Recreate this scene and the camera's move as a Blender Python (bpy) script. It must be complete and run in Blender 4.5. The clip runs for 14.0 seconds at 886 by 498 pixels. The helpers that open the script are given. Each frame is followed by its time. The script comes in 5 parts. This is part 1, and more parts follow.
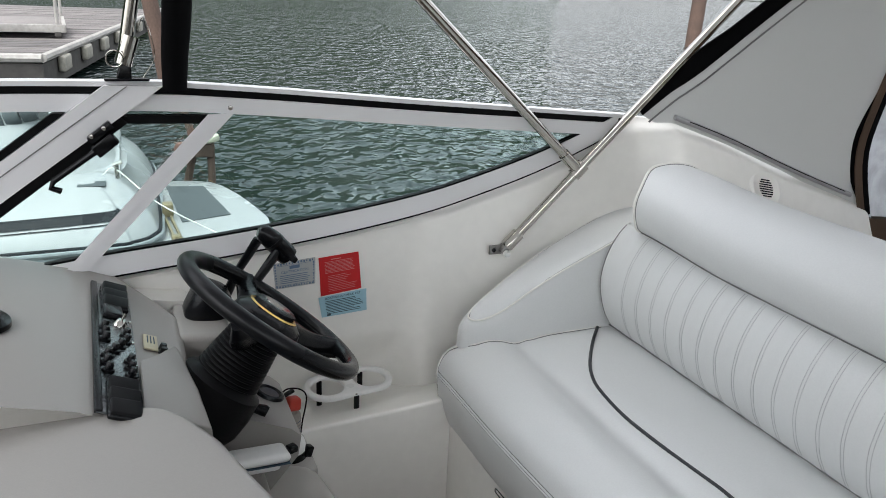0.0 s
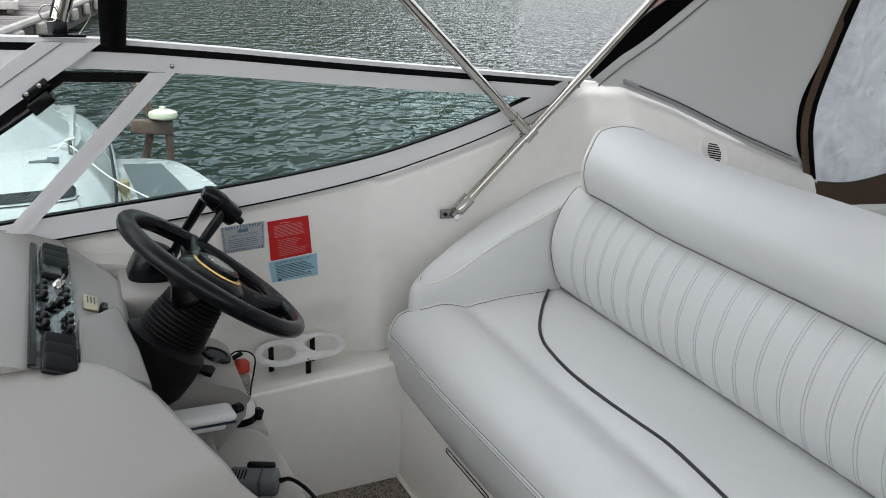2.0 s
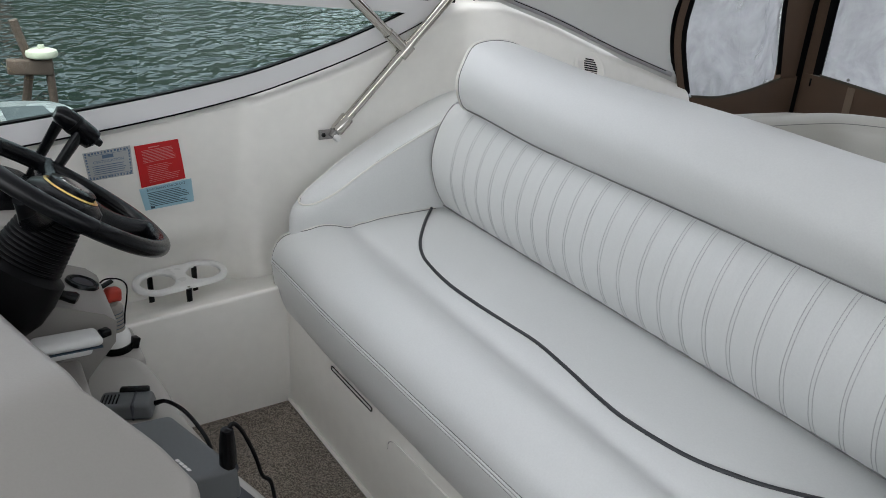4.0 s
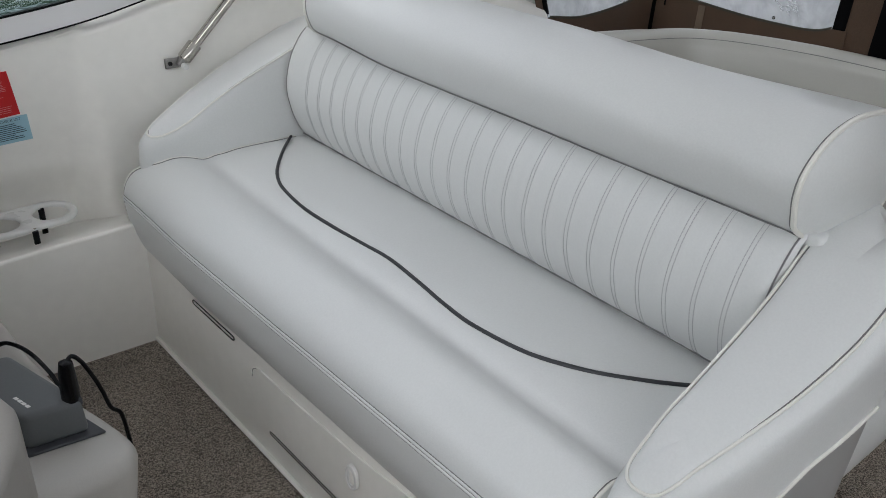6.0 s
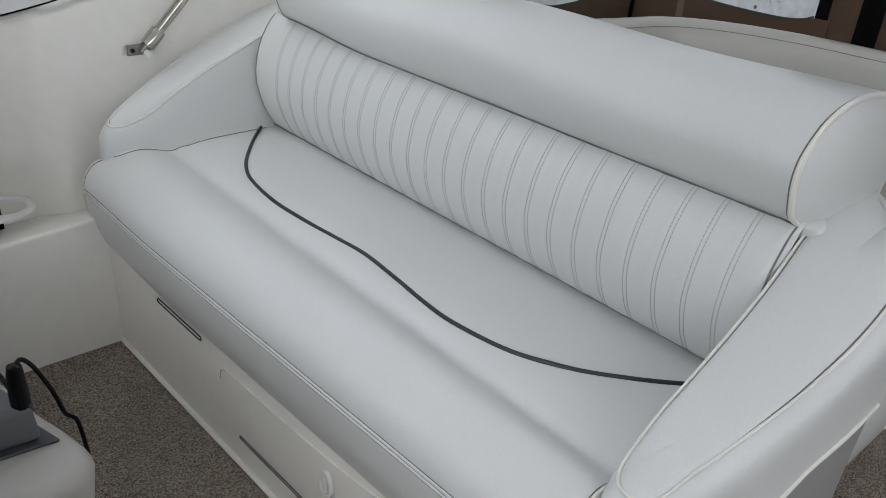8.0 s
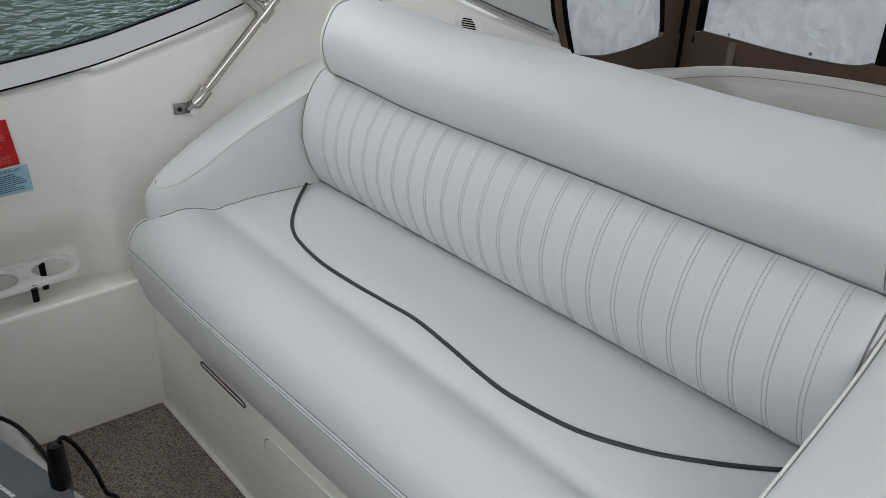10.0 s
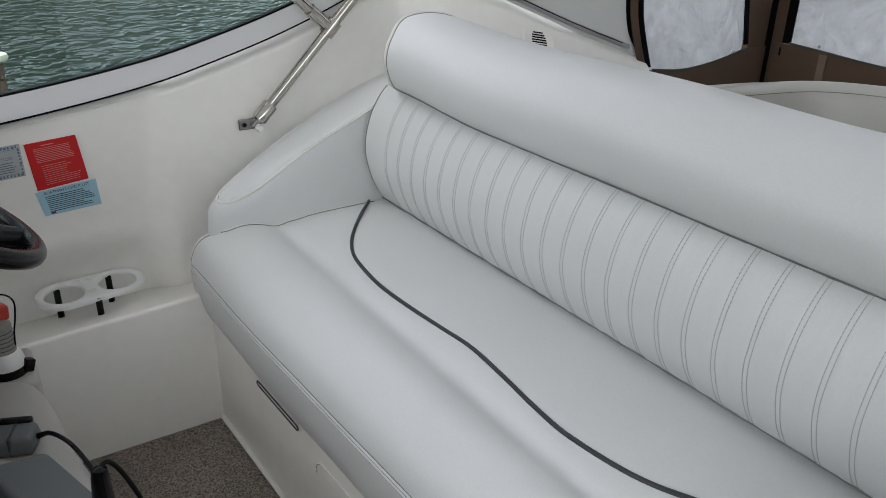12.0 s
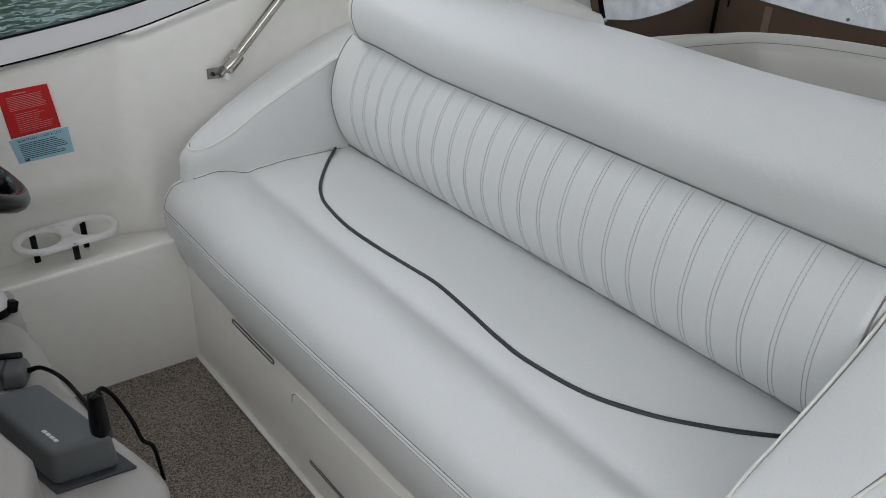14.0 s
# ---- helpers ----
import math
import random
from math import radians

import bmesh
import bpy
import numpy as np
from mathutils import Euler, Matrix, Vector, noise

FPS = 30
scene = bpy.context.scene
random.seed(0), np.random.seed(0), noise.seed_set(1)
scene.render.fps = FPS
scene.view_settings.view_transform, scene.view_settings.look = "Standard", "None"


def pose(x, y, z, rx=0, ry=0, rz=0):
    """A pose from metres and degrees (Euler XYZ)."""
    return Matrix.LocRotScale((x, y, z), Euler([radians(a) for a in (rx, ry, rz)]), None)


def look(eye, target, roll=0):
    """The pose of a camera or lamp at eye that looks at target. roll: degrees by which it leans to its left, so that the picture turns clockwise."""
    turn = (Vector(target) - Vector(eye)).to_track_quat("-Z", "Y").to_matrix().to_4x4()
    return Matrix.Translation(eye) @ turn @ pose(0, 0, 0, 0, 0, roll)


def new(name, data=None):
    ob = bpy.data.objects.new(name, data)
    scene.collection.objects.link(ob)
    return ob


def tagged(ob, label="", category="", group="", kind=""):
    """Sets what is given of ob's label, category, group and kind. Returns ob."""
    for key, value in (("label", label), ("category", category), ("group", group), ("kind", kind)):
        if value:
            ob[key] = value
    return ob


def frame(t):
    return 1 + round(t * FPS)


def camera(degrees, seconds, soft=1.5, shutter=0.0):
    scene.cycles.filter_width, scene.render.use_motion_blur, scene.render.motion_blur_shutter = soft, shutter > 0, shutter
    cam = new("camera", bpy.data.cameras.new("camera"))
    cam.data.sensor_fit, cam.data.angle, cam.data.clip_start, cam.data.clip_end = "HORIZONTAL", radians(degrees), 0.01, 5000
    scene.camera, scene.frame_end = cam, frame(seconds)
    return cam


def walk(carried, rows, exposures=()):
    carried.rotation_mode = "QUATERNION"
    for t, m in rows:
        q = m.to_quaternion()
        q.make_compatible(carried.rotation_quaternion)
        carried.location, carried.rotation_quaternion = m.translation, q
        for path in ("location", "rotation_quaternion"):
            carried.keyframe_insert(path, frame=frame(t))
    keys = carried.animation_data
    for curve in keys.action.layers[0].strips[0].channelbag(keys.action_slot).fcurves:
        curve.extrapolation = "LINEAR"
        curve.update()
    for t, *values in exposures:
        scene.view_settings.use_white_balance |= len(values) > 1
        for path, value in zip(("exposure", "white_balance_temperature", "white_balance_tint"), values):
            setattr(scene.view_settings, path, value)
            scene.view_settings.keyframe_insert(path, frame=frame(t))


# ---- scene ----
cam = camera(59.5, 14.0, soft=0.9)
PATH = [
    (0, (-0.748, -1.626, 1.382), (0.002, 0.111, 0.733), 2.8),
    (0.5, (-0.747, -1.619, 1.38), (-0.004, 0.118, 0.725), 2.9),
    (1, (-0.747, -1.625, 1.383), (-0.003, 0.11, 0.723), 3.0),
    (1.5, (-0.731, -1.642, 1.361), (0.047, 0.075, 0.692), 3.0),
    (2, (-0.712, -1.66, 1.338), (0.109, 0.029, 0.651), 3.2),
    (2.5, (-0.701, -1.676, 1.325), (0.166, -0.022, 0.609), 3.5),
    (3, (-0.68, -1.688, 1.308), (0.225, -0.072, 0.552), 3.6),
    (5.5, (-0.584, -1.8, 1.267), (0.537, -0.408, 0.369), 3.4),
    (6, (-0.565, -1.813, 1.254), (0.592, -0.475, 0.32), 3.7),
    (6.5, (-0.541, -1.811, 1.24), (0.63, -0.506, 0.277), 3.9),
    (7, (-0.532, -1.802, 1.223), (0.661, -0.518, 0.26), 4.6),
    (9.5, (-0.513, -1.704, 1.212), (0.687, -0.354, 0.353), 3.5),
    (10, (-0.504, -1.687, 1.221), (0.653, -0.292, 0.376), 2.7),
    (10.5, (-0.49, -1.678, 1.216), (0.652, -0.258, 0.39), 2.5),
    (11, (-0.478, -1.664, 1.207), (0.64, -0.231, 0.374), 1.9),
    (11.5, (-0.445, -1.645, 1.208), (0.595, -0.135, 0.408), 2.2),
    (12, (-0.443, -1.649, 1.219), (0.566, -0.133, 0.392), 1.4),
    (12.5, (-0.46, -1.658, 1.227), (0.556, -0.146, 0.402), 1.8),
    (13, (-0.474, -1.673, 1.237), (0.532, -0.157, 0.406), 1.8),
    (13.5, (-0.492, -1.69, 1.255), (0.535, -0.224, 0.362), 2.6),
    (14, (-0.504, -1.726, 1.248), (0.558, -0.315, 0.309), 2.4),
]
walk(cam, [(t, look(eye, target, roll)) for t, eye, target, roll in PATH], [(0.0, 0.12), (3.0, 0.12), (5.4, 0.0), (14.0, 0.0)])

# ---- world, light, exposure ----
world = bpy.data.worlds.new("world")
scene.world = world
world.use_nodes = True
wn = world.node_tree
sky = wn.nodes.new("ShaderNodeTexSky")
sky.sky_type = "NISHITA"
sky.sun_disc = False
sky.sun_elevation = radians(64)
sky.sun_rotation = radians(235)
sky.air_density = 1.0
sky.dust_density = 4.0
hsv = wn.nodes.new("ShaderNodeHueSaturation")
hsv.inputs["Saturation"].default_value = 0.22
wn.links.new(sky.outputs[0], hsv.inputs["Color"])
bg = wn.nodes["Background"]
bg.inputs["Strength"].default_value = 0.46
tint = wn.nodes.new("ShaderNodeVectorMath")
tint.operation = "MULTIPLY"
tint.inputs[1].default_value = (0.99, 1.0, 1.005)
wn.links.new(hsv.outputs[0], tint.inputs[0])
wn.links.new(tint.outputs[0], bg.inputs["Color"])

sun_data = bpy.data.lights.new("sun", "SUN")
sun_data.energy = 0.34
sun_data.angle = radians(60)
sun_data.color = (0.98, 1.0, 1.0)
sun = new("sun", sun_data)
sun.matrix_world = look((math.sin(radians(235)) * 4.38, math.cos(radians(235)) * 4.38, 8.99), (0, 0, 0))


# ---- materials ----
def material(name, color, rough=0.5, metal=0.0, var=0.06, grain=80.0, big=3.0, bump=0.0, bump_scale=None, coat=0.0, sheen=0.0, rough_var=0.08, spec=0.5):
    """Principled surface with colour variation at two scales and a fine relief."""
    m = bpy.data.materials.new(name)
    m.use_nodes = True
    nt = m.node_tree
    b = nt.nodes["Principled BSDF"]
    tc = nt.nodes.new("ShaderNodeTexCoord")
    n1 = nt.nodes.new("ShaderNodeTexNoise")
    n1.inputs["Scale"].default_value = big
    n1.inputs["Detail"].default_value = 5
    n2 = nt.nodes.new("ShaderNodeTexNoise")
    n2.inputs["Scale"].default_value = grain
    n2.inputs["Detail"].default_value = 3
    for n in (n1, n2):
        nt.links.new(tc.outputs["Object"], n.inputs["Vector"])
    add = nt.nodes.new("ShaderNodeMath")
    add.operation = "ADD"
    nt.links.new(n1.outputs["Fac"], add.inputs[0])
    nt.links.new(n2.outputs["Fac"], add.inputs[1])
    ramp = nt.nodes.new("ShaderNodeMapRange")
    ramp.inputs["From Min"].default_value = 0.6
    ramp.inputs["From Max"].default_value = 1.4
    ramp.inputs["To Min"].default_value = 1 - var
    ramp.inputs["To Max"].default_value = 1 + var
    nt.links.new(add.outputs[0], ramp.inputs["Value"])
    mul = nt.nodes.new("ShaderNodeVectorMath")
    mul.operation = "SCALE"
    mul.inputs[0].default_value = color
    nt.links.new(ramp.outputs[0], mul.inputs["Scale"])
    nt.links.new(mul.outputs[0], b.inputs["Base Color"])
    rr = nt.nodes.new("ShaderNodeMapRange")
    rr.inputs["From Min"].default_value = 0.3
    rr.inputs["From Max"].default_value = 0.7
    rr.inputs["To Min"].default_value = max(0.02, rough - rough_var)
    rr.inputs["To Max"].default_value = min(1.0, rough + rough_var)
    nt.links.new(n1.outputs["Fac"], rr.inputs["Value"])
    nt.links.new(rr.outputs[0], b.inputs["Roughness"])
    b.inputs["Metallic"].default_value = metal
    b.inputs["Specular IOR Level"].default_value = spec
    b.inputs["Coat Weight"].default_value = coat
    b.inputs["Coat Roughness"].default_value = 0.22
    b.inputs["Sheen Weight"].default_value = sheen
    if bump:
        bn = nt.nodes.new("ShaderNodeTexNoise")
        bn.inputs["Scale"].default_value = bump_scale or grain
        bn.inputs["Detail"].default_value = 4
        nt.links.new(tc.outputs["Object"], bn.inputs["Vector"])
        bu = nt.nodes.new("ShaderNodeBump")
        bu.inputs["Strength"].default_value = bump
        bu.inputs["Distance"].default_value = 0.002
        nt.links.new(bn.outputs["Fac"], bu.inputs["Height"])
        nt.links.new(bu.outputs[0], b.inputs["Normal"])
    return m


VINYL = material("white_vinyl", (0.632, 0.642, 0.633), 0.38, var=0.04, grain=260, big=2.2, bump=0.12, bump_scale=420, rough_var=0.08, spec=0.5)
LOUNGE = material("cream_lounge_vinyl", (0.44, 0.435, 0.40), 0.33, rough_var=0.04, var=0.03, grain=260, big=2.0, bump=0.04, bump_scale=420, coat=0.3)
PIPING = material("white_piping", (0.75, 0.74, 0.69), 0.4, var=0.05, grain=120)
GREYPIPE = material("grey_piping", (0.022, 0.024, 0.028), 0.5, var=0.1)
THREAD = material("grey_thread", (0.41, 0.415, 0.42), 0.8, var=0.1, grain=400)
SEAM = material("seam_shadow_gap", (0.20, 0.20, 0.20), 0.9)
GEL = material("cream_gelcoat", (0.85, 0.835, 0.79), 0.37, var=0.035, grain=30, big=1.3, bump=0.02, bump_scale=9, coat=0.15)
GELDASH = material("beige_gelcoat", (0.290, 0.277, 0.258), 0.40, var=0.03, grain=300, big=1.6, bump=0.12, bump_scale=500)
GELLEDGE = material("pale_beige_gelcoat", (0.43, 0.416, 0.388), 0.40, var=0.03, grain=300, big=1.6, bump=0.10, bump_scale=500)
GELWHITE = material("white_gelcoat", (0.345, 0.350, 0.352), 0.25, var=0.04, grain=20, big=0.8, coat=0.3)
BLACK = material("black_plastic", (0.0026, 0.0030, 0.0040), 0.24, var=0.2, grain=150, bump=0.06, bump_scale=600, spec=0.24)
BLACKSOFT = material("black_rubber", (0.003, 0.003, 0.0035), 0.45, var=0.2, grain=200, bump=0.12, bump_scale=700, spec=0.15)
DARKSTEEL = material("tarnished_steel", (0.28, 0.27, 0.26), 0.3, metal=1.0, var=0.2, grain=120)
GASKET = material("black_gasket", (0.004, 0.004, 0.0045), 0.5, spec=0.1)
STEEL = material("stainless_steel", (0.52, 0.50, 0.46), 0.10, metal=1.0, var=0.05, grain=60, rough_var=0.06)
TRACK = material("dull_aluminium", (0.45, 0.45, 0.46), 0.38, metal=0.6, var=0.06, grain=90)
ALU = material("white_powder_coated_aluminium", (0.74, 0.735, 0.74), 0.42, var=0.025, grain=500, bump=0.06, bump_scale=700)
CANVAS = material("light_grey_canvas", (0.64, 0.65, 0.635), 0.75, var=0.03, grain=500, big=1.5, bump=0.15, bump_scale=900)
BROWN = material("brown_canvas", (0.082, 0.050, 0.031), 0.85, var=0.25, grain=300, big=6, bump=0.3, bump_scale=900)
TAN = material("faded_tan_canvas", (0.15, 0.11, 0.075), 0.85, var=0.25, grain=300, big=8, bump=0.3, bump_scale=900)
OLIVE = material("olive_binding", (0.055, 0.050, 0.036), 0.8, var=0.2, grain=300, bump=0.2, bump_scale=800)
BLACKCLOTH = material("black_canvas_binding", (0.003, 0.003, 0.0035), 0.8, var=0.2, grain=300, bump=0.2, bump_scale=800, spec=0.06)
GREYPLASTIC = material("blue_grey_plastic", (0.105, 0.113, 0.116), 0.5, var=0.06, grain=300, bump=0.08, bump_scale=900)
DARKPLASTIC = material("dark_grey_plastic", (0.04, 0.043, 0.05), 0.5, var=0.1, grain=300)
WHITEPLASTIC = material("white_plastic", (0.74, 0.74, 0.72), 0.35, var=0.03, grain=100)
REDPLASTIC = material("red_plastic", (0.42, 0.035, 0.02), 0.35, var=0.1)
REDSTICK = material("red_vinyl_sticker", (0.50, 0.012, 0.016), 0.4, var=0.04)
BLUESTICK = material("light_blue_sticker", (0.33, 0.55, 0.64), 0.4, var=0.04)
GREYSTICK = material("silver_sticker", (0.42, 0.44, 0.44), 0.35, metal=0.1, var=0.05)
SLEEVE = material("grey_label_sleeve", (0.24, 0.225, 0.20), 0.4, var=0.25, grain=60)
INKWHITE = material("pale_ink", (0.60, 0.25, 0.25), 0.5)
INKDARK = material("dark_ink", (0.03, 0.06, 0.09), 0.5)
INKBLUE = material("blue_ink", (0.11, 0.17, 0.26), 0.5)
GOLD = material("brass_trim", (0.72, 0.48, 0.16), 0.25, metal=1.0)
BRASS = material("weathered_brass", (0.24, 0.20, 0.12), 0.55, metal=0.35, var=0.2)
LABELPLATE = material("cream_label_plate", (0.50, 0.46, 0.32), 0.4, var=0.1)
BURL = material("dark_burl_panel", (0.055, 0.066, 0.070), 0.2, var=0.9, grain=70, big=26, coat=0.5)
WOODDOCK = material("weathered_dock_wood", (0.12, 0.110, 0.105), 0.7, var=0.45, grain=40, big=2.0, bump=0.4, bump_scale=60)
_n = WOODDOCK.node_tree
_info = _n.nodes.new("ShaderNodeObjectInfo")
_r = _n.nodes.new("ShaderNodeMapRange")
_r.inputs["To Min"].default_value = 0.55
_r.inputs["To Max"].default_value = 1.6
_n.links.new(_info.outputs["Random"], _r.inputs["Value"])
_s = _n.nodes.new("ShaderNodeVectorMath")
_s.operation = "SCALE"
_b = _n.nodes["Principled BSDF"].inputs["Base Color"]
_n.links.new(_b.links[0].from_socket, _s.inputs[0])
_n.links.new(_r.outputs[0], _s.inputs["Scale"])
_n.links.new(_s.outputs[0], _b)
PILE = material("piling_wood", (0.10, 0.065, 0.05), 0.85, var=0.35, grain=30, big=3, bump=0.5, bump_scale=40)
ROPE = material("white_rope", (0.6, 0.6, 0.56), 0.8, var=0.1, grain=200)
STRIPE = material("black_hull_stripe", (0.008, 0.010, 0.013), 0.5, spec=0.2)
NONSKID = material("grey_nonskid_pad", (0.065, 0.075, 0.08), 0.9, var=0.15, grain=200, bump=0.3, bump_scale=300)
GREYRUB = material("grey_rubber_rail", (0.22, 0.24, 0.25), 0.5, var=0.1)
DOCKEDGE = material("scuffed_pale_dock_edge", (0.31, 0.30, 0.28), 0.6, var=0.3, grain=12, big=1.5)
DOCKFRAME = material("dark_dock_timber", (0.05, 0.047, 0.043), 0.8, var=0.35, grain=8, big=1.2, bump=0.3, bump_scale=20)
DOCKFENDER = material("grimy_fender_rubber", (0.27, 0.26, 0.22), 0.6, var=0.3, grain=20, big=2.5)
FENDER = material("cream_fender_vinyl", (0.56, 0.54, 0.42), 0.45, var=0.06)


BANK = material("far_trees", (0.035, 0.05, 0.03), 0.95, var=0.5, grain=0.8, big=0.12)
CANOPY = material("canopy_fabric", (0.62, 0.62, 0.60), 0.85, var=0.03, grain=300)
_n = CANOPY.node_tree
_t = _n.nodes.new("ShaderNodeBsdfTranslucent")
_t.inputs["Color"].default_value = (0.44, 0.44, 0.442, 1)
_m = _n.nodes.new("ShaderNodeMixShader")
_m.inputs["Fac"].default_value = 0.88
_n.links.new(_n.nodes["Principled BSDF"].outputs[0], _m.inputs[1])
_n.links.new(_t.outputs[0], _m.inputs[2])
_n.links.new(_m.outputs[0], _n.nodes["Material Output"].inputs["Surface"])


def carpet_material():
    m = bpy.data.materials.new("beige_berber_carpet")
    m.use_nodes = True
    nt = m.node_tree
    b = nt.nodes["Principled BSDF"]
    tc = nt.nodes.new("ShaderNodeTexCoord")
    v = nt.nodes.new("ShaderNodeTexVoronoi")
    v.inputs["Scale"].default_value = 380
    n = nt.nodes.new("ShaderNodeTexVoronoi")
    n.inputs["Scale"].default_value = 430
    n.inputs["Randomness"].default_value = 1.0
    big = nt.nodes.new("ShaderNodeTexNoise")
    big.inputs["Scale"].default_value = 5
    big.inputs["Detail"].default_value = 4
    for k in (v, n, big):
        nt.links.new(tc.outputs["Object"], k.inputs["Vector"])
    tuft = nt.nodes.new("ShaderNodeSeparateColor")
    nt.links.new(n.outputs["Color"], tuft.inputs[0])
    r = nt.nodes.new("ShaderNodeValToRGB")
    r.color_ramp.elements[0].position = 0.15
    r.color_ramp.elements[0].color = (0.12, 0.10, 0.08, 1)
    r.color_ramp.elements[1].position = 0.95
    r.color_ramp.elements[1].color = (0.62, 0.54, 0.455, 1)
    nt.links.new(tuft.outputs[0], r.inputs["Fac"])
    mix = nt.nodes.new("ShaderNodeMix")
    mix.data_type = "RGBA"
    mix.blend_type = "MULTIPLY"
    mix.inputs["Factor"].default_value = 0.5
    nt.links.new(r.outputs[0], mix.inputs["A"])
    nt.links.new(big.outputs["Fac"], mix.inputs["B"])
    nt.links.new(mix.outputs["Result"], b.inputs["Base Color"])
    b.inputs["Roughness"].default_value = 0.95
    bu = nt.nodes.new("ShaderNodeBump")
    bu.inputs["Strength"].default_value = 0.9
    bu.inputs["Distance"].default_value = 0.004
    nt.links.new(v.outputs["Distance"], bu.inputs["Height"])
    nt.links.new(bu.outputs[0], b.inputs["Normal"])
    return m


CARPET = carpet_material()


def glass_material(name, color, rough, wave=0.0, trans=1.0):
    m = bpy.data.materials.new(name)
    m.use_nodes = True
    nt = m.node_tree
    b = nt.nodes["Principled BSDF"]
    b.inputs["Base Color"].default_value = (*color, 1)
    b.inputs["Roughness"].default_value = rough
    b.inputs["Transmission Weight"].default_value = trans
    b.inputs["IOR"].default_value = 1.45
    if wave:
        tc = nt.nodes.new("ShaderNodeTexCoord")
        n = nt.nodes.new("ShaderNodeTexNoise")
        n.inputs["Scale"].default_value = 9
        n.inputs["Detail"].default_value = 3
        n.inputs["Distortion"].default_value = 0.8
        nt.links.new(tc.outputs["Object"], n.inputs["Vector"])
        bu = nt.nodes.new("ShaderNodeBump")
        bu.inputs["Strength"].default_value = wave
        bu.inputs["Distance"].default_value = 0.035
        nt.links.new(n.outputs["Fac"], bu.inputs["Height"])
        nt.links.new(bu.outputs[0], b.inputs["Normal"])
        haze = nt.nodes.new("ShaderNodeTexNoise")
        haze.inputs["Scale"].default_value = 5
        haze.inputs["Detail"].default_value = 6
        haze.inputs["Distortion"].default_value = 1.2
        nt.links.new(tc.outputs["Object"], haze.inputs["Vector"])
        hr = nt.nodes.new("ShaderNodeMapRange")
        hr.inputs["From Min"].default_value = 0.3
        hr.inputs["From Max"].default_value = 0.7
        hr.inputs["To Min"].default_value = trans - 0.16
        hr.inputs["To Max"].default_value = trans + 0.16
        nt.links.new(haze.outputs["Fac"], hr.inputs["Value"])
        nt.links.new(hr.outputs[0], b.inputs["Transmission Weight"])
    return m


GLASS = glass_material("tinted_windshield_glass", (0.73, 0.885, 0.865), 0.0)
CLEARVINYL = glass_material("hazy_clear_vinyl", (0.84, 0.85, 0.88), 0.18, wave=0.4, trans=0.58)


def water_material():
    m = bpy.data.materials.new("rippled_harbour_water")
    m.use_nodes = True
    nt = m.node_tree
    b = nt.nodes["Principled BSDF"]
    b.inputs["Base Color"].default_value = (0.009, 0.017, 0.016, 1)
    b.inputs["Roughness"].default_value = 0.025
    b.inputs["IOR"].default_value = 1.33
    tc = nt.nodes.new("ShaderNodeTexCoord")
    turn = nt.nodes.new("ShaderNodeMapping")
    turn.inputs["Rotation"].default_value = (0, 0, radians(24))
    nt.links.new(tc.outputs["Object"], turn.inputs["Vector"])
    mp = nt.nodes.new("ShaderNodeMapping")
    mp.inputs["Scale"].default_value = (1.55, 0.95, 1)
    nt.links.new(turn.outputs[0], mp.inputs["Vector"])
    layers = []
    for scale, detail, dist, height in ((4.4, 0.6, 0.7, 0.082), (2.2, 0.0, 0.4, 0.095), (11.0, 0.5, 0.3, 0.006), (0.25, 2.0, 0.0, 0.10)):
        n = nt.nodes.new("ShaderNodeTexNoise")
        n.inputs["Scale"].default_value = scale
        n.inputs["Detail"].default_value = detail
        n.inputs["Distortion"].default_value = dist
        nt.links.new(mp.outputs[0], n.inputs["Vector"])
        k = nt.nodes.new("ShaderNodeMath")
        k.operation = "MULTIPLY"
        k.inputs[1].default_value = height
        nt.links.new(n.outputs["Fac"], k.inputs[0])
        layers.append(k)
    total = layers[0]
    for k in layers[1:]:
        add = nt.nodes.new("ShaderNodeMath")
        add.operation = "ADD"
        nt.links.new(total.outputs[0], add.inputs[0])
        nt.links.new(k.outputs[0], add.inputs[1])
        total = add
    bu = nt.nodes.new("ShaderNodeBump")
    bu.inputs["Strength"].default_value = 1.0
    bu.inputs["Distance"].default_value = 1.0
    nt.links.new(total.outputs[0], bu.inputs["Height"])
    nt.links.new(bu.outputs[0], b.inputs["Normal"])
    return m


WATER = water_material()


# ---- mesh helpers ----
def finish(name, bm, mat, parent=None, label="", sharp=40):
    me = bpy.data.meshes.new(name)
    bmesh.ops.recalc_face_normals(bm, faces=bm.faces[:])
    bm.to_mesh(me)
    bm.free()
    me.polygons.foreach_set("use_smooth", [True] * len(me.polygons))
    if sharp:
        me.set_sharp_from_angle(angle=radians(sharp))
    me.materials.append(mat)
    ob = new(name, me)
    if parent:
        ob.parent = parent
    if label:
        tagged(ob, label)
    return ob


part = finish


def thing(name, label, category, group="", kind=""):
    return tagged(new(name), label, category, group, kind)


